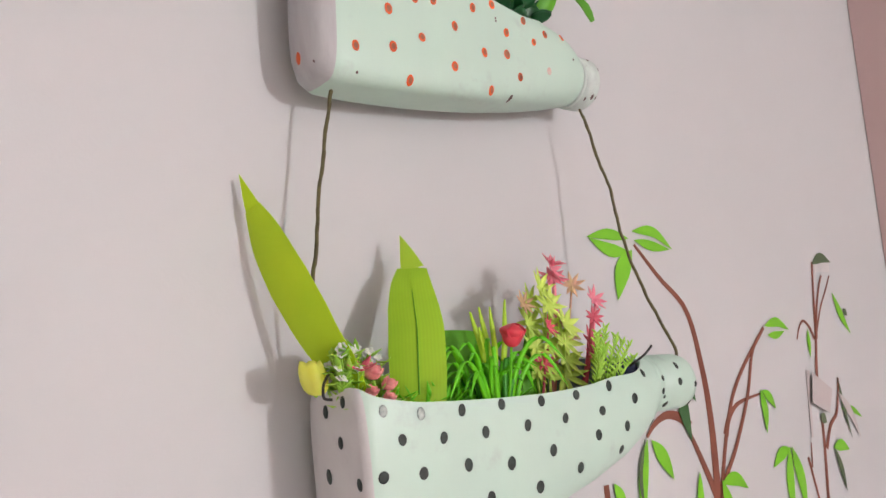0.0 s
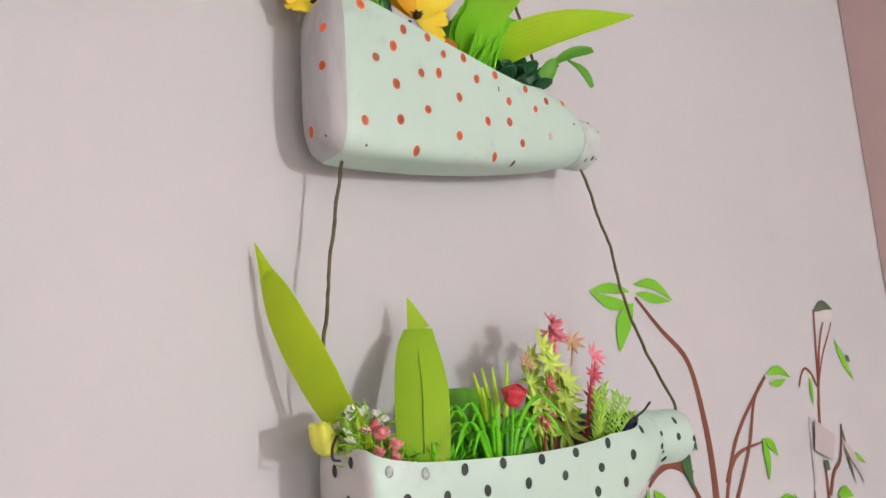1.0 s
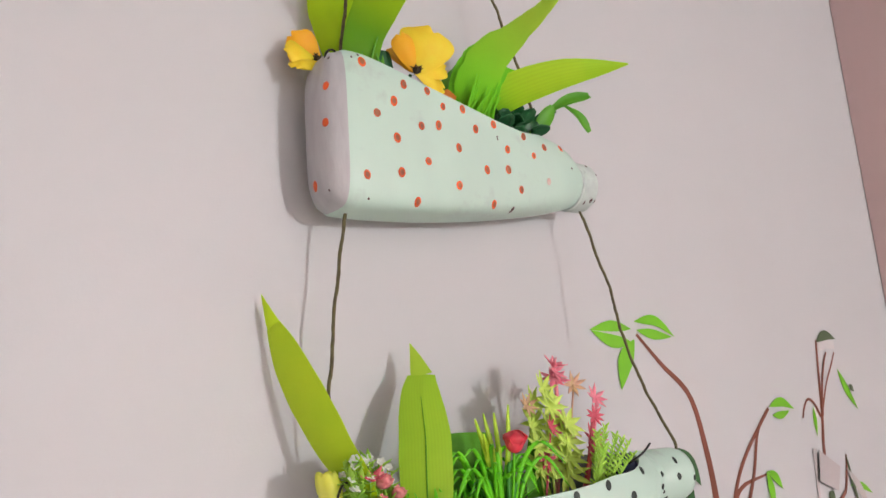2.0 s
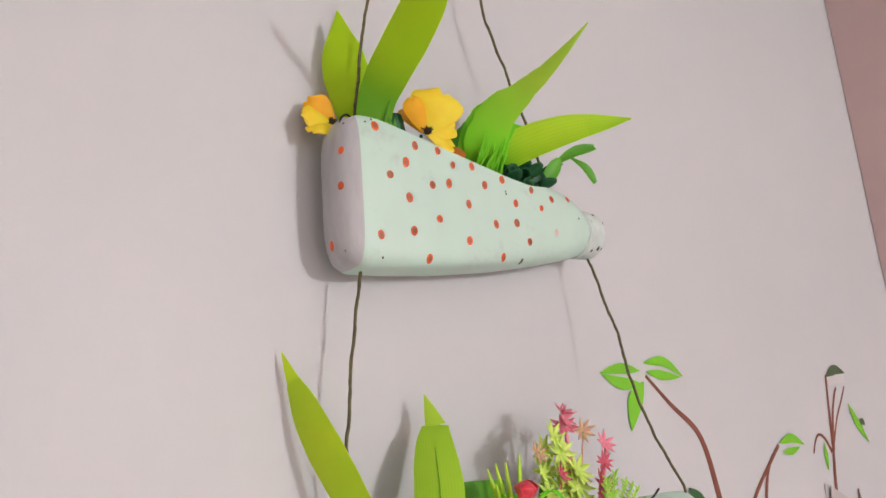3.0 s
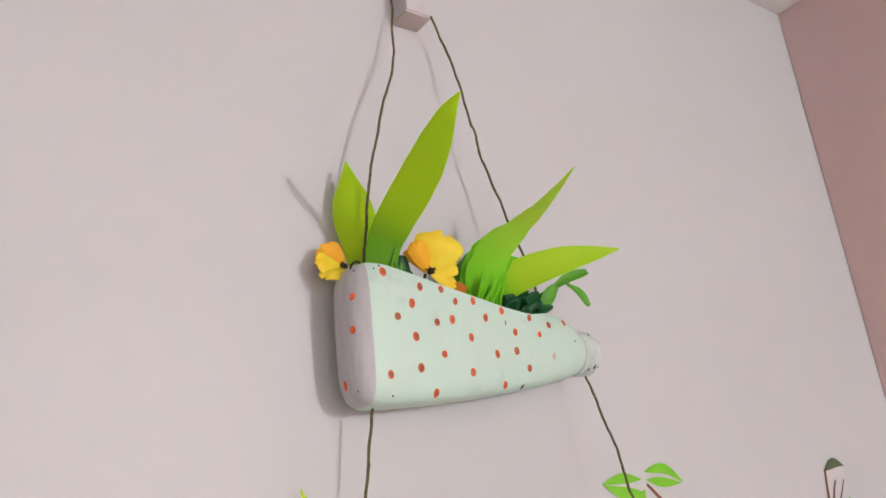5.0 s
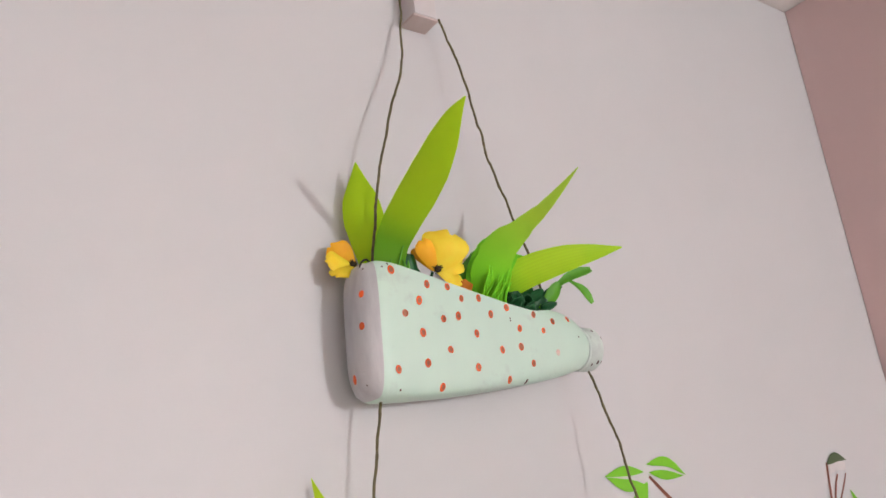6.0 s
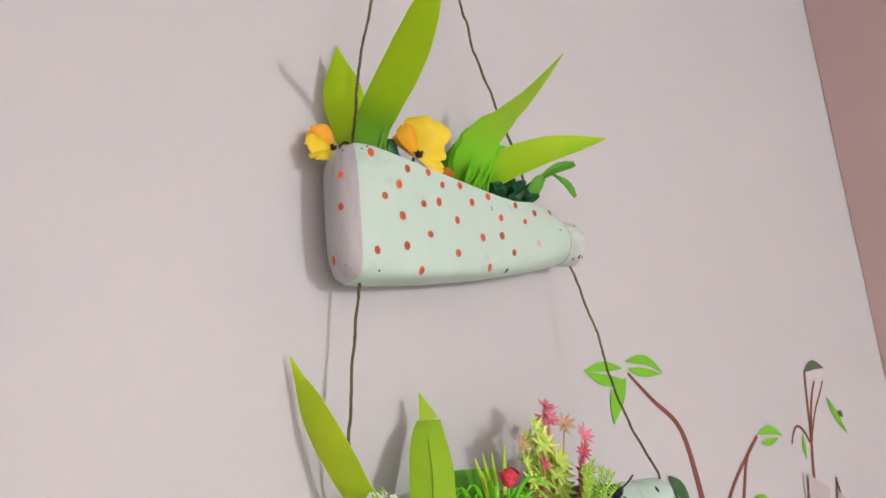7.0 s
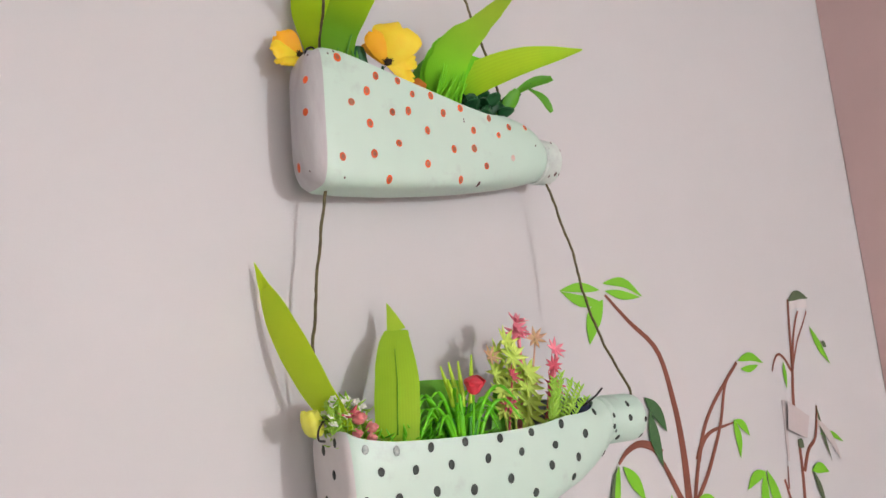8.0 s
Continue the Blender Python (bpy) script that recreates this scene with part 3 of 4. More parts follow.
dots_on(cap_probe, cap, [(0.2245, 1.5575, 0.85), (0.2225, 1.5428), (0.2405, 1.5400, 0.95), (0.2115, 1.5280, 0.8), (0.2405, 1.5265, 0.7), (0.2052, 1.5462, 0.9), (0.2046, 1.5375, 0.95), (0.2075, 1.5335, 0.45)], (0, 1, 0), [BLACK_DOT, GREY_DOT], 0.0024, None, 8)
probe.free()
cap_probe.free()

for name, lo, hi in (("upper", (-0.014, -0.046, 1.748), (0.13, -0.012, 1.795)), ("lower", (-0.018, -0.064, 1.462), (0.13, -0.014, 1.528))):
    foam = thing("floral_foam", ((lo[0] + hi[0]) / 2, (lo[1] + hi[1]) / 2, lo[2]), "dark green floral foam block holding stems inside the bottle", "floral foam")
    bm = box(lo, hi)
    bmesh.ops.subdivide_edges(bm, edges=bm.edges, cuts=5, use_grid_fill=True)
    for v in bm.verts:
        if name == "upper" and v.co.x > 0.02:
            v.co.z = min(v.co.z, 1.792 - (v.co.x - 0.02) * 0.15)
            v.co.z = max(v.co.z, 1.748 + (v.co.x + 0.02) * 0.06)
        elif name == "lower":
            v.co.z = max(v.co.z, 1.462 + max(0, v.co.x - 0.03) * 0.36)
        v.co += noise.noise_vector(v.co * 90) * 0.0012
    part("foam", bm, FOAM, foam)


# ---- wires ----
def wire(label, paths, radius=0.00118):
    ob = thing("hanging_wire", paths[0][0], label, "wire", "hanging wires")
    for n, path in enumerate(paths):
        part("wire", tube(bmesh.new(), path, radius, 8, 120, 0.0009, seed=n * 7 + len(path)), WIRE, ob)
    return ob


wire("olive brown twisted wire holding the upper planter at its base",
     [[(0.0555, -0.007, 2.200), (0.0545, -0.008, 2.130), (0.0500, -0.013, 2.106), (0.0470, -0.016, 2.098), (0.0410, -0.024, 2.063), (0.0375, -0.0275, 2.052), (0.0270, -0.035, 2.023), (0.0130, -0.038, 1.988),
       (0.003, -0.042, 1.958), (-0.004, -0.041, 1.932), (-0.0085, -0.041, 1.910), (-0.0125, -0.040, 1.882), (-0.016, -0.038, 1.852), (-0.015, -0.036, 1.83), (-0.012, -0.034, 1.80)]])
wire("olive brown twisted wire holding the upper planter at its neck",
     [[(0.0855, -0.0264, 2.1095), (0.0905, -0.0240, 2.1045), (0.0985, -0.0225, 2.090), (0.103, -0.025, 2.073), (0.109, -0.030, 2.037), (0.112, -0.030, 2.018), (0.117, -0.029, 1.999), (0.1195, -0.030, 1.989), (0.122, -0.0305, 1.966),
       (0.128, -0.032, 1.946), (0.134, -0.035, 1.922), (0.140, -0.037, 1.898), (0.148, -0.041, 1.869), (0.155, -0.043, 1.838), (0.161, -0.040, 1.812), (0.164, -0.036, 1.795)]])
wire("olive brown twisted wire between the planters, base side",
     [[(-0.014, -0.032, 1.752), (-0.0155, -0.034, 1.738), (-0.0185, -0.0345, 1.723), (-0.021, -0.033, 1.708), (-0.0235, -0.032, 1.687), (-0.0262, -0.0315, 1.667), (-0.029, -0.032, 1.649), (-0.030, -0.032, 1.633), (-0.032, -0.032, 1.620),
       (-0.033, -0.034, 1.590), (-0.026, -0.038, 1.555), (-0.022, -0.040, 1.53)]])
wire("olive brown twisted wire between the planters, neck side",
     [[(0.207, -0.030, 1.772), (0.213, -0.032, 1.757), (0.215, -0.036, 1.740), (0.220, -0.040, 1.712), (0.2215, -0.0465, 1.693), (0.2225, -0.048, 1.679), (0.224, -0.052, 1.654), (0.2255, -0.058, 1.630), (0.2265, -0.068, 1.604),
       (0.236, -0.0745, 1.578), (0.2415, -0.0765, 1.5645), (0.2420, -0.0755, 1.5545)]])



# ---- plants of the upper planter ----
def leaf_part(parent, name, points, width, side, mat, shape=None, cup=0.1, twist=0.0, label="", jag=0.0, count=18, seed=0):
    bm = blade(bmesh.new(), points, width, side, shape, count, 6, cup, twist, jag, seed)
    return part(name, bm, mat, parent, label, thick=0.0005)


fan = thing("artificial_leaf_spray", (-0.004, -0.036, 1.79), "two lime green fabric strap leaves with frayed base", "artificial plant")
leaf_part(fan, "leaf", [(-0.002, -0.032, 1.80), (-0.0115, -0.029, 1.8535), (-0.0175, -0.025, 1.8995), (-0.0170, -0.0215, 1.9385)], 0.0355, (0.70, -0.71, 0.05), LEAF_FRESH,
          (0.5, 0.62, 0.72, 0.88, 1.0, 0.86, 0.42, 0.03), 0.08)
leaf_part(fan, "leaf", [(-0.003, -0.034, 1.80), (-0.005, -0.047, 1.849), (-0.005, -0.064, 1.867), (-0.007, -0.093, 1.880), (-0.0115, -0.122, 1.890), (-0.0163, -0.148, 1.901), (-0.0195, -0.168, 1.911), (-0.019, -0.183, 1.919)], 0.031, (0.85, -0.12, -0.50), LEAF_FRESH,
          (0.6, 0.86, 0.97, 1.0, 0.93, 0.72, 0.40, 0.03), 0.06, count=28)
bm = bmesh.new()
rng = random.Random(4)
for k in range(9):
    a = rng.uniform(-0.014, 0.014)
    z = rng.uniform(1.838, 1.851) - abs(a) * 0.4
    blade(bm, [(a * 0.6 - 0.002, -0.040 + rng.uniform(-0.006, 0.004), 1.80), (a - 0.002, -0.047, 1.835), (a * 1.3 - 0.004 + rng.uniform(-0.006, 0.006), -0.050, z)], 0.0050, (1, -0.3, 0.1),
          (0.9, 1, 0.8, 0.4, 0.05), 7, 2, 0.15)
part("frayed_base", bm, LEAF_MID, fan, "dark green frayed fabric", thick=0.0004)
part("stalk", tube(bmesh.new(), [(0.000, -0.047, 1.835), (0.003, -0.053, 1.853), (0.008, -0.060, 1.866)], 0.0009, 6, 10, taper=0.6), LEAF_MID, fan, "thin dark green stalk")



def spoon(base, tip, width, face, depth, seed=0):
    """A broad petal bulging towards its face, with a lobed outer edge."""
    bm = bmesh.new()
    base, tip, face = Vector(base), Vector(tip), Vector(face).normalized()
    along = tip - base
    side = along.cross(face).normalized()
    rows = []
    for i in range(13):
        t = i / 12
        row = []
        for j in range(11):
            u = j / 5 - 1
            w = width / 2 * (0.22 + 0.78 * math.sin(min(1.0, t * 1.35) * math.pi / 2)) * (1 if t < 0.72 else math.sqrt(max(0.0, 1 - ((t - 0.72) / 0.30) ** 2)))
            lobe = 0.05 * math.sin(u * 5.0 + seed) * t ** 3
            p = base + along * (t * (1 + lobe)) + side * (u * w) + face * (depth * (math.sin(t * 2.7) * (1 - 0.75 * u * u)))
            row.append(bm.verts.new(p + noise.noise_vector(p * 90 + Vector((seed, 0, 0))) * 0.0009 * t))
        rows.append(row)
    for a, b in zip(rows, rows[1:]):
        for j in range(10):
            bm.faces.new((a[j], a[j + 1], b[j + 1], b[j]))
    return bm


def cup_flower(at, lobes, face, stem_to, label, seed):
    """A fabric flower of broad cupped petals around a dark tufted calyx; lobes: tip, width and bulge of each petal."""
    ob = thing("yellow_flower", stem_to, label, "artificial flower", "yellow flowers")
    at = Vector(at)
    rng = random.Random(seed)
    for k, (tip, width, bulge, mat) in enumerate(lobes):
        part("petal", spoon(at, tip, width, face, bulge, seed + k * 1.7), mat, ob, thick=0.0007)
    bm = bmesh.new()
    front = at + Vector(face).normalized() * 0.003
    for k in range(34):
        d = Vector((rng.uniform(-1, 1), rng.uniform(-1, 0.3), rng.uniform(-0.6, 0.8))).normalized()
        blade(bm, [front, front + d * 0.003, front + d * rng.uniform(0.003, 0.0055)], 0.0011, d.cross(Vector((0.2, 0.3, 1))), (1, 0.8, 0.3), 3, 1, 0)
    ball(bm, front, 0.0026)
    part("core", bm, DARK_CORE, ob, "dark brown tufted calyx", thick=0.0003)
    part("stem", tube(bmesh.new(), [at + Vector((0, 0.006, 0.001)), (at + Vector(stem_to)) / 2 + Vector((0, 0.010, 0.004)), stem_to], 0.0013, 8, 12), LEAF_DARK, ob, "dark green stem")
    return ob


cup_flower((-0.022, -0.016, 1.847), (((-0.036, -0.006, 1.859), 0.022, 0.003, YELLOW_SHADED), ((-0.041, -0.016, 1.862), 0.022, 0.005, YELLOW_SHADED), ((-0.048, -0.020, 1.847), 0.019, 0.006, YELLOW), ((-0.043, -0.024, 1.833), 0.019, 0.006, YELLOW)),
           (-0.72, -0.68, 0.12), (-0.012, -0.022, 1.80), "yellow fabric flower leaning over the planter's base end", 11)
cup_flower((0.035, -0.052, 1.8365), (((0.042, -0.034, 1.864), 0.036, 0.004, YELLOW_SHADED), ((0.0225, -0.053, 1.861), 0.020, 0.006, YELLOW_SHADED), ((0.063, -0.049, 1.848), 0.022, 0.005, YELLOW), ((0.0465, -0.057, 1.868), 0.041, 0.009, YELLOW),
                                     ((0.0605, -0.050, 1.8285), 0.015, 0.004, YELLOW)),
           (-0.30, -0.93, 0.18), (0.036, -0.030, 1.79), "yellow fabric flower standing over the cut rim", 23)
bm = blade(bmesh.new(), [(0.060, -0.030, 1.79), (0.068, -0.036, 1.82), (0.074, -0.044, 1.832)], 0.022, (1, -0.4, 0), (0.6, 1, 0.9, 0.4), 8, 4, 0.2)
orange = thing("orange_flower", (0.060, -0.030, 1.79), "small orange fabric petal tucked behind the rim", "artificial flower")
part("petal", bm, ORANGE, orange, thick=0.0005)

tuft = thing("artificial_leaf_spray", (0.105, -0.03, 1.785), "broad lime green ribbed strap leaves with crumpled green base", "artificial plant")
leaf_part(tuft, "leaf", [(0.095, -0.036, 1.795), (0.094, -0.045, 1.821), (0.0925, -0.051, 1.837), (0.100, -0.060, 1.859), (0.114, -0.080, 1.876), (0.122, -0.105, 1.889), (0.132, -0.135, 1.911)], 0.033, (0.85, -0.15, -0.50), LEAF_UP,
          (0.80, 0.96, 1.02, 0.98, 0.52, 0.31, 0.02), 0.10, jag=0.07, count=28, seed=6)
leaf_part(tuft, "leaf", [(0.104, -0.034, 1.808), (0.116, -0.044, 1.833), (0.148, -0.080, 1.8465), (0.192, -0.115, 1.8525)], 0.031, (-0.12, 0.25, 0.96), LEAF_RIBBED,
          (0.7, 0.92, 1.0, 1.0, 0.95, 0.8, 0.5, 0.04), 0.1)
leaf_part(tuft, "crumpled_leaf", [(0.084, -0.038, 1.80), (0.085, -0.043, 1.838), (0.090, -0.050, 1.858), (0.0965, -0.057, 1.8695)], 0.020, (1, -0.3, -0.1), LEAF_VIVID,
          (0.8, 0.9, 1.0, 0.9, 0.75, 0.5), 0.18, 0.3, "crumpled vivid green leaf", 0.10, seed=3)
leaf_part(tuft, "crumpled_leaf", [(0.112, -0.036, 1.80), (0.118, -0.044, 1.835), (0.121, -0.056, 1.858)], 0.022, (0.95, 0.2, -0.2), LEAF_VIVID,
          (0.8, 1.0, 0.9, 0.5), -0.2, -0.2, "crumpled vivid green leaf", 0.06, seed=8)
leaf_part(tuft, "crumpled_leaf", [(0.074, -0.032, 1.80), (0.077, -0.034, 1.832), (0.095, -0.031, 1.857), (0.112, -0.029, 1.873)], 0.019, (0.8, -0.1, -0.6), LEAF_MID,
          (0.7, 1.0, 0.95, 0.8, 0.4), 0.2, 0.0, "dark green leaf", 0.06, seed=9)
leaf_part(tuft, "crumpled_leaf", [(0.012, -0.034, 1.80), (0.014, -0.042, 1.832), (0.016, -0.044, 1.852)], 0.022, (1, -0.2, 0), LEAF_DARK,
          (0.6, 1.0, 0.9, 0.3), 0.2, 0.0, "dark green leaf", 0.08, seed=10)
bm = bmesh.new()
rng = random.Random(21)
for k in range(14):
    x = rng.uniform(0.081, 0.108)
    up = rng.uniform(0.6, 0.95)
    q = Vector((x, -0.046 + rng.uniform(-0.003, 0.002), 1.798))
    blade(bm, [q, q + Vector((0.001, -0.003, 0.024 * up)), q + Vector((0.006 + rng.uniform(-0.004, 0.003), -0.011, 0.050 * up))], 0.0022, (1, -0.1, -0.25), (0.9, 1.0, 1.0, 0.8, 0.2), 8, 2, 0.15, rng.uniform(-0.3, 0.3), seed=k)
part("frayed_base", bm, LEAF_VIVID, tuft, "frayed vivid green fibres", thick=0.0003)

sprig = thing("artificial_succulent_sprig", (0.14, -0.032, 1.785), "glossy dark green plastic sprig with rounded leaves", "artificial plant")
bm = bmesh.new()
rng = random.Random(12)
for k in range(26):
    c = Vector((0.113 + 0.038 * rng.random(), -0.032 - 0.018 * rng.random(), 1.800 + 0.024 * rng.random()))
    d = Vector((rng.uniform(-0.5, 0.9), rng.uniform(-1, 0.2), rng.uniform(0.0, 0.9))).normalized()
    blade(bm, [c, c + d * 0.007 + Vector((0, 0, 0.001)), c + d * 0.0155], 0.0145, d.cross(Vector((0.3, 0.2, 1))), (0.5, 0.9, 1, 0.85, 0.3), 5, 4, 0.18)
part("leaf_rosette", bm, LEAF_DARK, sprig, thick=0.0006)
part("stem", tube(bmesh.new(), [(0.146, -0.034, 1.79), (0.158, -0.042, 1.822), (0.176, -0.054, 1.838), (0.194, -0.060, 1.848)], 0.0013, 6, 14), LEAF_DARK, sprig)
for n, (pts, w, sd) in enumerate((([(0.148, -0.042, 1.812), (0.159, -0.046, 1.824), (0.172, -0.053, 1.833)], 0.0095, (0.2, 0.3, 1)),
                                  ([(0.162, -0.050, 1.829), (0.183, -0.058, 1.842), (0.203, -0.064, 1.848)], 0.0105, (0.1, 0.3, 1)),
                                  ([(0.180, -0.056, 1.838), (0.190, -0.062, 1.828), (0.198, -0.064, 1.815)], 0.0085, (0.8, -0.1, 0.4)),
                                  ([(0.150, -0.045, 1.812), (0.160, -0.052, 1.822), (0.168, -0.056, 1.834)], 0.014, (0.6, 0.1, -0.6)))):
    leaf_part(sprig, "leaf", pts, w, sd, LEAF_MID if n else LEAF_DARK, (0.25, 0.5, 0.85, 1.0, 0.9, 0.5), 0.15, count=10)

# ---- plants of the lower planter ----
strap = thing("artificial_strap_leaf", (-0.016, -0.046, 1.52), "tall lime green strap leaf with ragged tip by the wall", "artificial plant", "strap leaves")
leaf_part(strap, "leaf", [(-0.018, -0.054, 1.525), (-0.0275, -0.050, 1.563), (-0.0376, -0.0445, 1.584), (-0.0426, -0.040, 1.597), (-0.0496, -0.033, 1.616), (-0.0555, -0.025, 1.636), (-0.0583, -0.019, 1.650), (-0.0608, -0.0148, 1.661)], 0.0305, (0.34, -0.92, 0.18), LEAF_LIME,
          (0.72, 0.82, 0.92, 0.98, 1.0, 0.86, 0.66, 0.40), 0.04, count=26)
leaf_part(strap, "leaf_tip", [(-0.0592, -0.0152, 1.6580), (-0.0619, -0.0115, 1.669), (-0.0645, -0.007, 1.682)], 0.0108, (0.62, -0.76, 0.20), LEAF_LIME,
          (1.0, 0.74, 0.4, 0.03), 0.04, label="brighter ragged tip", jag=0.05, count=9)
strap = thing("artificial_strap_leaf", (0.025, -0.06, 1.52), "upright green strap leaf with midrib and folded lighter tip", "artificial plant", "strap leaves")
leaf_part(strap, "leaf", [(0.0105, -0.066, 1.52), (0.0130, -0.064, 1.550), (0.0160, -0.061, 1.562), (0.0190, -0.057, 1.575), (0.0230, -0.052, 1.588), (0.0270, -0.045, 1.602), (0.0330, -0.036, 1.617), (0.0390, -0.030, 1.627)], 0.0335, (0.77, -0.64, 0.03), LEAF_STRAP,
          (0.86, 0.95, 0.98, 1.0, 0.99, 0.92, 0.75, 0.56), 0.05, count=24)
leaf_part(strap, "leaf_tip", [(0.0388, -0.0305, 1.6262), (0.0385, -0.025, 1.639), (0.0380, -0.0205, 1.649)], 0.0156, (0.77, -0.64, 0.10), LEAF_TIP,
          (0.97, 0.64, 0.32, 0.03), 0.05, label="paler folded tip", count=8)
part("midrib", tube(bmesh.new(), [(0.0130, -0.0650, 1.550), (0.0190, -0.0580, 1.575), (0.0230, -0.0530, 1.588), (0.0270, -0.046, 1.602), (0.0310, -0.0395, 1.612)], 0.0005, 6, 16, taper=0.4), LEAF_MID, strap, "darker midrib")

bud = thing("lemon_flower_bud", (-0.026, -0.040, 1.53), "lemon yellow cup-shaped plastic bud at the base end", "artificial flower")
bm = bmesh.new()
rings = []
for h, r in ((0.0, 0.25), (0.06, 0.62), (0.2, 0.88), (0.42, 1.0), (0.66, 0.98), (0.86, 0.88), (1.0, 0.72), (0.97, 0.6), (0.9, 0.3)):
    ring = []
    for k in range(30):
        a = math.tau * k / 30
        lobe = abs(math.sin(a * 2.5))
        rr = 0.0077 * r * (0.9 + 0.12 * lobe)
        ring.append(bm.verts.new((-0.0405 - 0.004 * h + rr * math.cos(a), -0.045 + rr * math.sin(a), 1.5535 + 0.0190 * h * (1 - 0.10 * h * (1 - lobe)))))
    rings.append(ring)
for low, up in zip(rings, rings[1:]):
    for k in range(30):
        bm.faces.new((low[k], low[(k + 1) % 30], up[(k + 1) % 30], up[k]))
bm.faces.new(rings[0][::-1])
bm.faces.new(rings[-1])
part("petals", bm, LEMON, bud)
part("stem", tube(bmesh.new(), [(-0.041, -0.044, 1.553), (-0.034, -0.042, 1.5585), (-0.027, -0.042, 1.552), (-0.022, -0.042, 1.525)], 0.001, 6, 8), FERN, bud)

spray = thing("white_flower_sprig", (-0.018, -0.055, 1.53), "fine green sprig with tiny white blossoms over the rim", "artificial plant")
rng = random.Random(31)
leaves, stems, blossoms = bmesh.new(), bmesh.new(), []
for k in range(90):
    tip = Vector((-0.036 + 0.032 * rng.random(), -0.062 + 0.024 * rng.random(), 1.559 + 0.020 * rng.random()))
    tip.z -= max(0.0, (tip.x + 0.018) * 0.75)
    root = Vector((-0.018, -0.055, 1.53)) + Vector((tip.x + 0.015, 0, 0)) * 0.4
    tube(stems, [root, (root + tip) / 2 + Vector((0, 0, 0.003)), tip], 0.0004, 4, 5)
    if k < 36:
        blossoms.append(tip)
    for j in range(4):
        d = Vector((rng.uniform(-1, 1), rng.uniform(-1, 0.5), rng.uniform(-0.2, 1))).normalized()
        q = tip.lerp(root, 0.15 * j + 0.05)
        blade(leaves, [q, q + d * 0.0035, q + d * 0.0080], 0.0036, d.cross(Vector((0.2, 0.3, 1))), (0.4, 1, 0.7, 0.05), 3, 2, 0.1)
part("stems", stems, FERN, spray)
part("leaves", leaves, SPRIG, spray, thick=0.0003)
for tip in blossoms:
    bm = petals(bmesh.new(), tip, (rng.uniform(-0.6, 0.2), -0.8, rng.uniform(0.1, 0.8)), 0.0031, 5, 0.0024, 0.35, 0.1, None, rng.randrange(99))
    part("blossom", bm, WHITE, spray, thick=0.0003)

pinks = thing("pink_bud_sprig", (0.0, -0.066, 1.53), "short sprig with pink buds and a red star flower", "artificial plant")
bm = bmesh.new()
for base, tip in (((-0.014, -0.058, 1.53), (-0.022, -0.060, 1.5680)), ((-0.012, -0.062, 1.53), (-0.0155, -0.062, 1.5630)), ((-0.008, -0.064, 1.53), (-0.008, -0.066, 1.5560)), ((-0.016, -0.064, 1.53), (-0.020, -0.067, 1.5530)),
                  ((-0.008, -0.066, 1.53), (-0.0095, -0.068, 1.5495))):
    tube(bm, [base, (Vector(base) + Vector(tip)) / 2 + Vector((0.001, 0, 0)), tip], 0.0006, 5, 6)
rng = random.Random(77)
for k in range(26):
    q = Vector((rng.uniform(-0.022, 0.002), rng.uniform(-0.070, -0.056), rng.uniform(1.543, 1.557)))
    d = Vector((rng.uniform(-1, 1), rng.uniform(-1, 0.3), rng.uniform(-0.1, 1))).normalized()
    blade(bm, [q, q + d * 0.003, q + d * 0.006], 0.0024, d.cross(Vector((0.2, 0.3, 1))), (0.4, 1, 0.7, 0.05), 3, 2, 0.1)
part("stems", bm, FERN, pinks, thick=0.0003)
part("star_flower", petals(bmesh.new(), (-0.0220, -0.060, 1.5665), (-0.2, -0.5, 0.8), 0.0095, 5, 0.0042, 0.55, 0.15, (0.5, 0.9, 0.8, 0.5, 0.05), 5), PINK, pinks, "red pink star flower", thick=0.0004)
for at, r in (((-0.0155, -0.062, 1.5640), 0.0052), ((-0.008, -0.066, 1.5570), 0.0042), ((-0.020, -0.067, 1.5540), 0.0036), ((-0.0095, -0.068, 1.5500), 0.0036)):
    bm = ball(bmesh.new(), at, r, 0.8)
    petals(bm, Vector(at) - Vector((0, 0, r * 0.5)), (0.1, -0.4, 0.9), r * 1.6, 5, r * 1.3, 1.0, 0.1, (0.5, 1, 0.9, 0.3), 9)
    part("bud", bm, PINK_PALE, pinks, thick=0.0002)

broad = thing("artificial_broad_leaf", (0.062, -0.035, 1.52), "broad serrated moss green leaf behind the grass tuft", "artificial plant")
leaf_part(broad, "leaf", [(0.066, -0.052, 1.52), (0.067, -0.048, 1.546), (0.068, -0.042, 1.567), (0.069, -0.036, 1.5865)], 0.050, (1, 0.0, 0.06), LEAF_MID, (0.9, 1.0, 1.0, 1.0, 1.0, 1.0, 0.94), 0.08, 0.0, "", 0.07, count=26, seed=2)
leaf_part(broad, "leaf", [(0.118, -0.052, 1.52), (0.124, -0.048, 1.548), (0.129, -0.044, 1.568), (0.133, -0.039, 1.590)], 0.026, (1, 0.1, -0.1), LEAF_MID, (0.75, 1.0, 1.0, 0.8, 0.3), 0.08, 0.0, "second leaf", 0.05, seed=4)
bm = bmesh.new()
rng = random.Random(5)
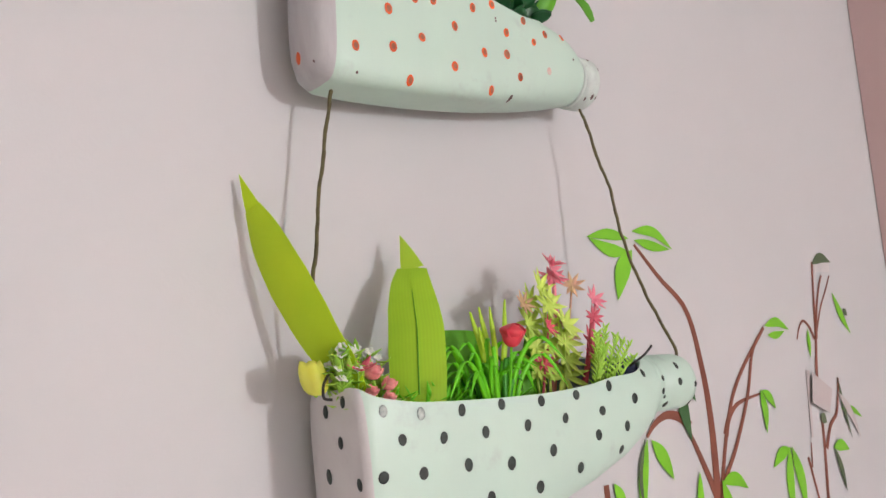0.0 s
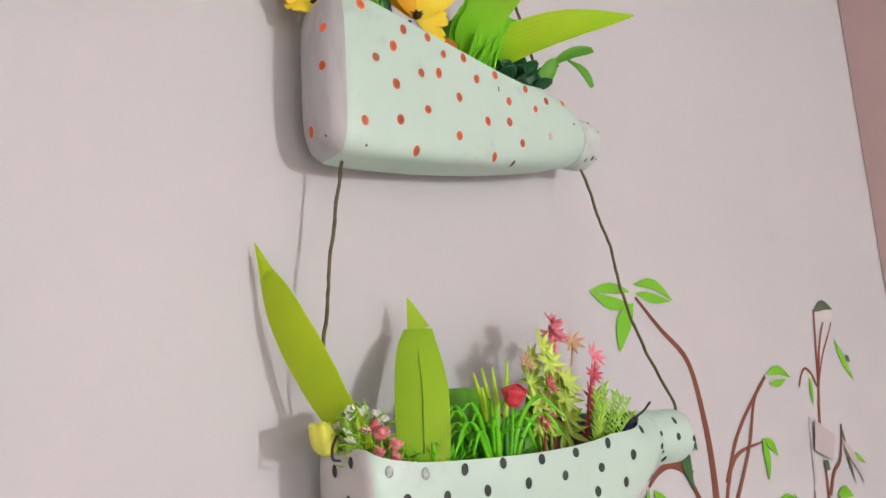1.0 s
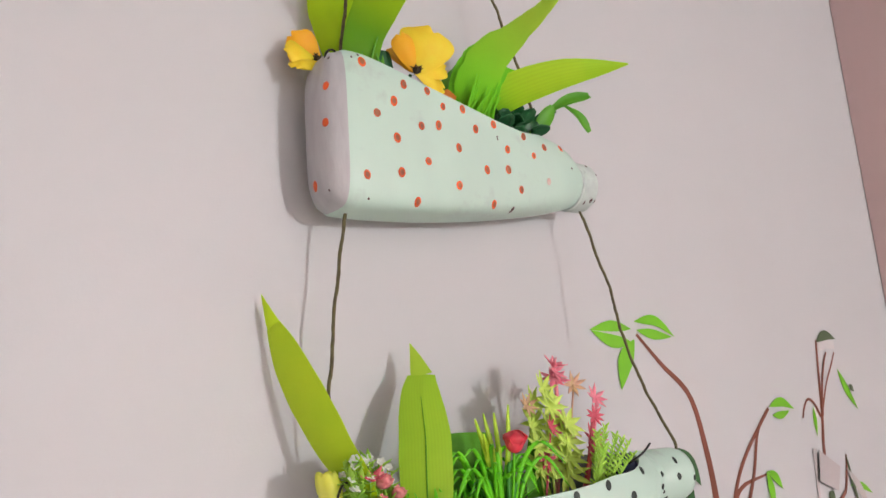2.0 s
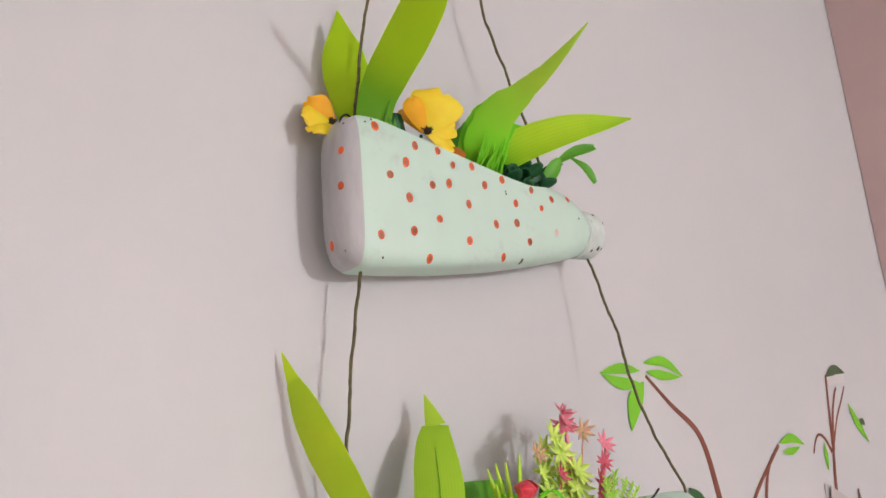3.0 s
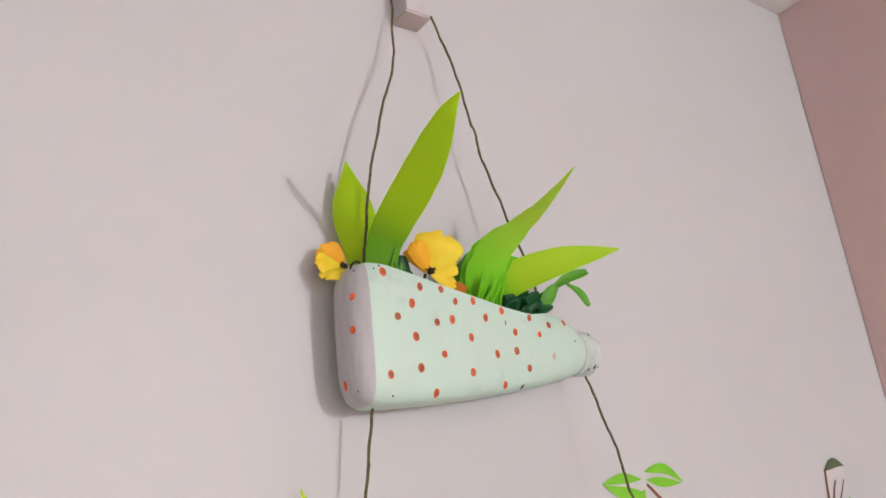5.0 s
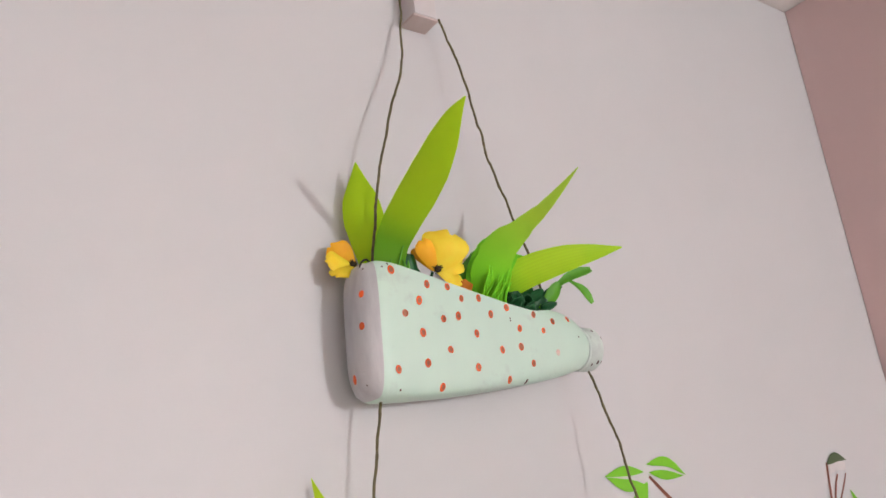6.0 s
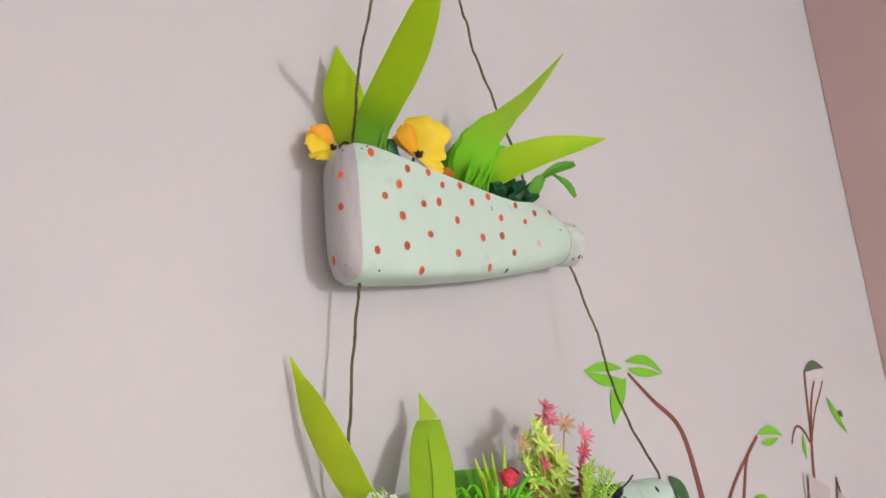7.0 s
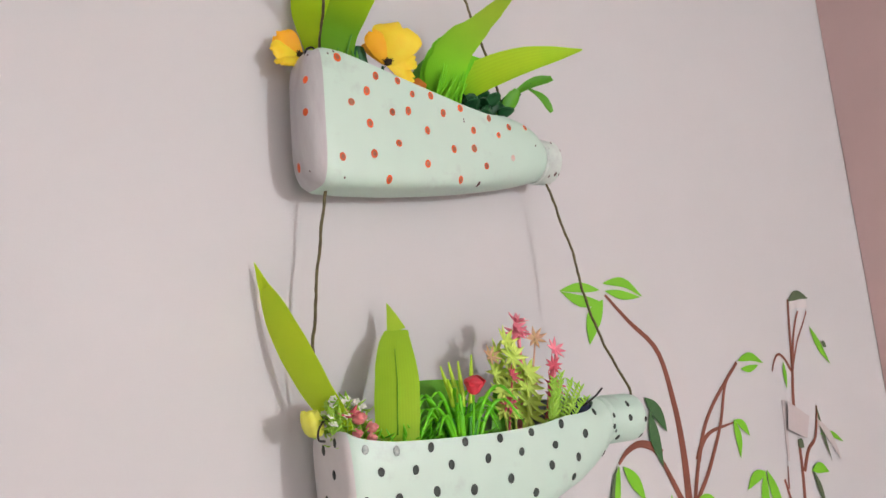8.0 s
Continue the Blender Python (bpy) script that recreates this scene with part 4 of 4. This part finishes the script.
for k in range(150):
    q = Vector((rng.uniform(-0.004, 0.10) if k < 90 else rng.uniform(0.022, 0.044), rng.uniform(-0.070, -0.050), 1.545 + rng.uniform(-0.008, 0.005)))
    d = Vector((rng.uniform(-1, 1), rng.uniform(-1, 0.3), rng.uniform(0.2, 1))).normalized()
    blade(bm, [q, q + d * 0.004, q + d * 0.009], 0.0026, d.cross(Vector((0.2, 0.3, 1))), (0.6, 1, 0.7, 0.05), 3, 2, 0.1)
part("undergrowth", bm, GRASS, broad, "short bright green plastic moss", thick=0.0003)

tuft = thing("artificial_grass_tuft", (0.062, -0.068, 1.525), "bright green plastic grass tuft with yellow tips", "artificial plant")
rng = random.Random(8)
for k in range(58):
    bm = bmesh.new()
    spread = rng.uniform(-1, 1)
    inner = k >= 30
    root = Vector((0.064 + spread * 0.009, -0.068 + rng.uniform(-0.010, 0.010), 1.525))
    if inner:
        out = Vector((spread * 0.020, rng.uniform(-0.006, 0.012), 0))
        high, droop = rng.uniform(0.026, 0.044), 0.004
    else:
        out = Vector((spread * 0.036 + rng.uniform(-0.006, 0.006), rng.uniform(-0.020, 0.004), 0))
        high = rng.uniform(0.034, 0.054)
        droop = abs(spread) ** 1.5 * rng.uniform(0.010, 0.032)
    path = [root, root + out * 0.28 + Vector((0, 0, high * 0.72)), root + out * 0.68 + Vector((0, 0, high)), root + out * 1.12 + Vector((0, 0, high - droop))]
    part("grass_blade", blade(bm, path, 0.0030, (1, -0.5, 0), (0.8, 1, 1, 0.9, 0.7, 0.08), 16, 2, 0.10, seed=k), GRASS_SHADED if inner else GRASS, tuft, thick=0.0003)
for a, b in (((0.051, 1.5955), 0.001), ((0.060, 1.5985), 0.003), ((0.068, 1.5985), 0.002), ((0.081, 1.603), 0.002), ((0.053, 1.586), -0.004)):
    root = Vector((0.062, -0.067, 1.528))
    path = [root, Vector(((a[0] + 0.062) / 2 + 0.003, -0.070, 1.565)), Vector((a[0], -0.070 + b, a[1]))]
    mid = curve_points(path, 10)
    part("grass_blade", blade(bmesh.new(), mid[0:6], 0.0036, (1, -0.4, 0), (0.8, 1, 1), 8, 2, 0.18), GRASS, tuft, thick=0.0004)
    part("blade_tip", blade(bmesh.new(), mid[5:11], 0.0036, (1, -0.4, 0), (1, 1, 0.8, 0.3), 8, 2, 0.18), GRASS_TIP, tuft, "yellow tip", thick=0.0004)

tulip = thing("red_tulip", (0.068, -0.075, 1.53), "small glossy red plastic tulip bud on a green stem", "artificial flower")
bm = petals(bmesh.new(), (0.0665, -0.086, 1.5735), (0.05, -0.2, 1), 0.0132, 5, 0.0108, 1.34, -0.3, (0.5, 0.9, 1.0, 0.95, 0.6), 3, 4, 8)
ball(bm, (0.0668, -0.087, 1.580), 0.0060, 1.15)
part("bloom", bm, RED, tulip, thick=0.0004)
part("stem", tube(bmesh.new(), [(0.068, -0.075, 1.53), (0.067, -0.083, 1.555), (0.0665, -0.086, 1.573)], 0.0009, 6, 8), GRASS, tulip)


def whorl_stalk(name, root, tip, levels, radius, mat, label, seed, top=None, lean=0.0, top_r=1.0, stem_r=0.0011):
    """A plastic aquarium-style stalk: a stem with whorls of small pointed leaves."""
    ob = thing(name, root, label, "artificial plant", "whorled stalks")
    line = curve_points([root, (Vector(root) + Vector(tip)) / 2 + Vector((lean, 0, 0)), tip], 20)
    part("stem", tube(bmesh.new(), [root, (Vector(root) + Vector(tip)) / 2 + Vector((lean, 0, 0)), tip], stem_r, 6, 14, taper=0.7), top if stem_r > 0.0012 else mat, ob)
    rng = random.Random(seed)
    for k in range(levels):
        s = 0.42 + 0.58 * k / max(1, levels - 1) if levels > 2 else 0.62 + 0.38 * k
        at = line[min(20, int(s * 20))] + Vector((rng.uniform(-1, 1), rng.uniform(-1, 1), 0)) * 0.002
        face = Vector((rng.uniform(-0.35, 0.45), rng.uniform(-1.3, -0.9), 0.4))
        last = top and k == levels - 1
        bm = petals(bmesh.new(), at, face, radius * (1.3 - 0.35 * s) * (top_r if last else 1.0), 8, radius * 0.28, 0.34, 0.06, (0.0, 0.8, 1.0, 0.75, 0.35, 0.03), seed * 10 + k, 2, 5)
        if last and top_r > 1.0:
            petals(bm, at + Vector((0, 0, 0.003)), (0.2, -0.5, 1), radius * 0.95, 7, radius * 0.36, 0.55, -0.05, (0.0, 0.75, 1.0, 0.8, 0.45, 0.05), seed * 10 + 7, 2, 5)
            petals(bm, at - Vector((0, 0, 0.005)), (-0.3, -0.7, 0.8), radius, 7, radius * 0.36, 0.1, 0.15, (0.0, 0.75, 1.0, 0.8, 0.45, 0.05), seed * 10 + 9, 2, 5)
        bmesh.ops.remove_doubles(bm, verts=bm.verts, dist=0.00001)
        part("whorl", bm, top if last else mat, ob, thick=0.0004)
    return ob


whorl_stalk("whorled_stalk", (0.1300, -0.0540, 1.5300), (0.1265, -0.0580, 1.6118), 5, 0.0158, CHARTREUSE, "yellow green plastic stalk with whorled pointed leaves", 1)
whorl_stalk("whorled_stalk", (0.1380, -0.0580, 1.5300), (0.1403, -0.0620, 1.5866), 4, 0.0165, CHARTREUSE, "yellow green plastic stalk with whorled pointed leaves", 2)
whorl_stalk("whorled_stalk", (0.1260, -0.0480, 1.5300), (0.1177, -0.0520, 1.6034), 4, 0.0135, CHARTREUSE, "yellow green plastic stalk with whorled pointed leaves", 9)
whorl_stalk("whorled_stalk", (0.1280, -0.0540, 1.5300), (0.1074, -0.0560, 1.6013), 4, 0.0105, CHARTREUSE, "thin yellow green stalk with pale whorled leaves", 3, ROSE)
whorl_stalk("whorled_stalk", (0.1340, -0.0500, 1.5300), (0.1410, -0.0550, 1.6244), 2, 0.0115, ROSE, "pink stalk with rose leaves and a full pink bloom on top", 4, PINK_TOP, 0.004, 1.15, 0.0022)
whorl_stalk("whorled_stalk", (0.1440, -0.0500, 1.5300), (0.1579, -0.0560, 1.6139), 2, 0.0115, ROSE, "pale rose stalk with a star bloom", 5, ROSE)
whorl_stalk("whorled_stalk", (0.1540, -0.0560, 1.5300), (0.1740, -0.0630, 1.6034), 2, 0.0115, PINK, "pink red branching stalk with star blooms", 6, PINK_TOP, 0.002, 1.0, 0.0020)
whorl_stalk("whorled_stalk", (0.1540, -0.0580, 1.5300), (0.1648, -0.0660, 1.5908), 2, 0.0090, PINK, "pink red branching stalk with star blooms", 7, PINK, 0.001, 1.0, 0.0024)
whorl_stalk("whorled_stalk", (0.1200, -0.0540, 1.5300), (0.1246, -0.0620, 1.5855), 2, 0.0090, PINK, "short pink red stalk among yellow leaves", 8, PINK)

fern = thing("artificial_fern_tuft", (0.155, -0.076, 1.53), "fresh green needle-leaved plastic tuft near the neck", "artificial plant")
rng = random.Random(14)
for k in range(9):
    bm = bmesh.new()
    s = k / 8 * 2 - 1
    root = Vector((0.152 + s * 0.006, -0.078, 1.53))
    tip = Vector((0.160 + s * 0.020, -0.084 + rng.uniform(-0.008, 0.008), 1.586 - 0.018 * abs(s) - rng.uniform(0, 0.01)))
    line = curve_points([root, (root + tip) / 2 + Vector((-0.001, 0, 0.004)), tip], 14)
    tube(bm, [root, (root + tip) / 2 + Vector((-0.001, 0, 0.004)), tip], 0.0005, 4, 8)
    for i in range(3, 15):
        for sign in (-1, 1):
            d = Vector((sign * 0.8, rng.uniform(-0.5, 0.3), 0.75)).normalized()
            q = line[i]
            blade(bm, [q, q + d * 0.004, q + d * (0.0095 - 0.0003 * i)], 0.0017, (0.3, -0.2, -0.9 * sign), (1, 0.8, 0.1), 3, 1, 0)
    part("frond", bm, FERN, fern, thick=0.0003)

wrap = thing("navy_wrapper", (0.186, -0.066, 1.528), "crumpled navy plastic wrap stuffed in the bottle neck", "wrapper")
bm = bmesh.new()
bmesh.ops.create_icosphere(bm, subdivisions=3, radius=1.0)
for v in bm.verts:
    n = noise.noise_vector(v.co * 2.3)
    v.co = Vector((0.184 + v.co.x * 0.0125, -0.072 + v.co.y * 0.014, 1.5460 + v.co.z * 0.0145)) + n * 0.003
part("wrap", bm, NAVY, wrap)

for path, label in (([(0.176, -0.084, 1.556), (0.180, -0.089, 1.5600), (0.185, -0.092, 1.5640), (0.191, -0.093, 1.5690)], "dark wire end sticking out beside the neck"),
                    ([(-0.026, -0.046, 1.562), (-0.036, -0.052, 1.5650), (-0.043, -0.058, 1.561), (-0.0465, -0.062, 1.557), (-0.0465, -0.063, 1.5525), (-0.0425, -0.064, 1.5515)],
                     "dark wire hook bent over the planter's base rim")):
    ob = thing("wire_end", path[0], label, "wire")
    part("wire", tube(bmesh.new(), path, 0.0008, 8, 24), HOOK_WIRE, ob)
ob = thing("wire_end", (-0.030, -0.041, 1.838), "dark knotted wire end in the upper base hole", "wire")
bm = tube(bmesh.new(), [(-0.018, -0.038, 1.8405), (-0.024, -0.0405, 1.8445), (-0.0305, -0.0425, 1.8405), (-0.0318, -0.0425, 1.834)], 0.0008, 8, 14)
ball(bm, (-0.0316, -0.0425, 1.8325), 0.0016, 1.8)
part("wire", bm, HOOK_WIRE, ob)


# ---- bamboo wall stickers ----
def ribbon(points, w0, w1, layer):
    """A flat strip of sticker film on the wall."""
    bm = bmesh.new()
    line = curve_points([(x, 0, z) for x, z in points], 26)
    rows = []
    for i, c in enumerate(line):
        t = (line[min(i + 1, 26)] - line[max(i - 1, 0)]).normalized()
        n = Vector((t.z, 0, -t.x))
        w = w0 + (w1 - w0) * i / 26
        rows.append([bm.verts.new(c + n * s * w / 2 + Vector((0, -0.0004 - 0.00025 * layer, 0))) for s in (-1, 1)])
    for a, b in zip(rows, rows[1:]):
        bm.faces.new((a[0], a[1], b[1], b[0]))
    return bm


def sticker_leaf(base, tip, width, bend=0.0, layer=1, shape=(0.05, 0.6, 0.95, 1.0, 0.8, 0.45, 0.02)):
    bm = bmesh.new()
    a, b = Vector((base[0], 0, base[1])), Vector((tip[0], 0, tip[1]))
    t = (b - a).normalized()
    n = Vector((t.z, 0, -t.x))
    mid = (a + b) / 2 + n * bend
    blade(bm, [a, mid, b], width, n, shape, 14, 2, 0.0)
    for v in bm.verts:
        v.co.y = -0.0010 - 0.00007 * layer
    return bm


shrub = thing("bamboo_wall_sticker", (0.392, -0.0004, 1.43), "brown stemmed bamboo wall sticker with bright green leaves", "wall sticker", "bamboo stickers")
for n, (pts, a, b) in enumerate((([(0.393, 1.36), (0.393, 1.43), (0.3945, 1.495), (0.389, 1.547), (0.374, 1.599), (0.337, 1.630), (0.306, 1.658)], 0.0125, 0.0030),
                                 ([(0.398, 1.42), (0.404, 1.448), (0.426, 1.502), (0.453, 1.537), (0.506, 1.580)], 0.0060, 0.0040),
                                 ([(0.397, 1.42), (0.406, 1.442), (0.431, 1.470), (0.461, 1.515), (0.480, 1.558), (0.506, 1.580)], 0.0060, 0.0035),
                                 ([(0.416, 1.482), (0.425, 1.497), (0.444, 1.509), (0.485, 1.515)], 0.0085, 0.0020),
                                 ([(0.394, 1.415), (0.388, 1.435), (0.369, 1.472), (0.357, 1.493)], 0.0100, 0.0040),
                                 ([(0.360, 1.495), (0.348, 1.504), (0.328, 1.5085), (0.310, 1.503), (0.297, 1.493)], 0.0110, 0.0030),
                                 ([(0.240, 1.30), (0.241, 1.38), (0.241, 1.437), (0.240, 1.462)], 0.009, 0.006))):
    part("stem", ribbon(pts, a, b, n % 3), STEM_BROWN, shrub, thick=0.0002)
for n, (a, b, w, bend) in enumerate((((0.298, 1.663), (0.243, 1.662), 0.0100, 0.003), ((0.297, 1.651), (0.245, 1.6612), 0.0120, -0.004), ((0.304, 1.670), (0.361, 1.656), 0.0100, -0.008),
                                     ((0.306, 1.662), (0.357, 1.6555), 0.0095, 0.001), ((0.301, 1.653), (0.276, 1.609), 0.0190, 0.004),
                                     ((0.508, 1.582), (0.556, 1.577), 0.0100, -0.006), ((0.512, 1.5725), (0.546, 1.5755), 0.0080, 0.002), ((0.485, 1.519), (0.488, 1.476), 0.0110, -0.003),
                                     ((0.487, 1.518), (0.510, 1.498), 0.0100, -0.003), ((0.302, 1.490), (0.328, 1.454), 0.0140, -0.002), ((0.296, 1.491), (0.283, 1.425), 0.0130, 0.004),
                                     ((0.400, 1.441), (0.442, 1.430), 0.0130, -0.006), ((0.400, 1.443), (0.398, 1.392), 0.0140, -0.008), ((0.366, 1.455), (0.360, 1.40), 0.010, 0.0),
                                     ((0.248, 1.462), (0.262, 1.44), 0.010, 0.0))):
    part("leaf", sticker_leaf(a, b, w, bend, n), STICK_GREEN, shrub, thick=0.0001)
part("leaf", sticker_leaf((0.3438, 1.553), (0.3713, 1.5166), 0.0150, -0.003, 16), STICK_DARK_GREEN, shrub, "dark green leaf", thick=0.0001)
part("leaf", sticker_leaf((0.3488, 1.539), (0.3593, 1.4831), 0.0150, 0.002, 15), STICK_DARK_GREEN, shrub, "dark green leaf", thick=0.0001)
part("leaf", sticker_leaf((0.292, 1.492), (0.284, 1.43), 0.0050, 0.006, 17), STICK_DARK, shrub, "dark green leaf edge", thick=0.0002)

cane = thing("bamboo_wall_sticker", (0.596, -0.0004, 1.39), "faded bamboo wall sticker with peeling lilac patch", "wall sticker", "bamboo stickers")
for n, (pts, a, b) in enumerate((([(0.593, 1.34), (0.597, 1.396), (0.603, 1.444), (0.606, 1.482)], 0.0065, 0.0050),
                                 ([(0.604, 1.512), (0.609, 1.540), (0.615, 1.565), (0.622, 1.610), (0.629, 1.652)], 0.0060, 0.0035),
                                 ([(0.616, 1.566), (0.626, 1.600), (0.638, 1.625), (0.647, 1.637)], 0.0045, 0.0025),
                                 ([(0.618, 1.570), (0.636, 1.600), (0.655, 1.622), (0.667, 1.637)], 0.0030, 0.0020),
                                 ([(0.612, 1.565), (0.602, 1.580), (0.590, 1.5855), (0.580, 1.578), (0.573, 1.566)], 0.0040, 0.0020),
                                 ([(0.607, 1.447), (0.622, 1.470), (0.640, 1.482), (0.650, 1.505), (0.654, 1.520)], 0.0060, 0.0030),
                                 ([(0.584, 1.37), (0.577, 1.400), (0.565, 1.443)], 0.0030, 0.0040),
                                 ([(0.571, 1.432), (0.573, 1.445), (0.575, 1.457)], 0.0030, 0.0015))):
    part("stem", ribbon(pts, a, b, n % 3), STEM_BROWN, cane, thick=0.0002)
for n, (a, b, w, bend, mat) in enumerate((((0.667, 1.617), (0.701, 1.569), 0.0110, 0.002, STICK_GREEN), ((0.598, 1.576), (0.597, 1.545), 0.0070, 0.0, STICK_GREEN),
                                          ((0.628, 1.650), (0.674, 1.653), 0.0120, -0.006, STICK_DARK), ((0.530, 1.456), (0.493, 1.442), 0.0130, 0.004, STICK_GREEN),
                                          ((0.528, 1.458), (0.522, 1.39), 0.0150, 0.003, STICK_GREEN), ((0.532, 1.458), (0.548, 1.39), 0.0160, -0.004, STICK_GREEN),
                                          ((0.622, 1.446), (0.658, 1.440), 0.0130, -0.004, STICK_GREEN), ((0.624, 1.446), (0.640, 1.398), 0.0090, -0.002, STICK_DARK),
                                          ((0.652, 1.486), (0.700, 1.472), 0.0080, -0.004, STICK_GREEN), ((0.602, 1.484), (0.613, 1.474), 0.0120, 0.0, STICK_DARK),
                                          ((0.652, 1.520), (0.668, 1.452), 0.0060, 0.002, STICK_DARK), ((0.648, 1.505), (0.690, 1.450), 0.0110, -0.004, STICK_GREY),
                                          ((0.688, 1.598), (0.697, 1.590), 0.0080, 0.0, STICK_DARK))):
    part("leaf", sticker_leaf(a, b, w, bend, n), mat, cane, "" if mat is STICK_GREEN else "darkened leaf", thick=0.0001)
quad = bmesh.new()
quad.faces.new([quad.verts.new((x, -0.0045, z)) for x, z in ((0.589, 1.530), (0.629, 1.509), (0.617, 1.484), (0.581, 1.498))])
part("peeling_patch", quad, STICK_GREY, cane, "faded lilac square of film", thick=0.0003)
part("peeling_patch", ribbon([(0.586, 1.532), (0.582, 1.500), (0.578, 1.462)], 0.0075, 0.004, 3), STICK_GREY, cane, "loose grey film edge", thick=0.0003)
part("peeling_patch", ribbon([(0.632, 1.645), (0.652, 1.647), (0.670, 1.646)], 0.012, 0.010, 0), STICK_PALE, cane, "pale film backing", thick=0.0002)
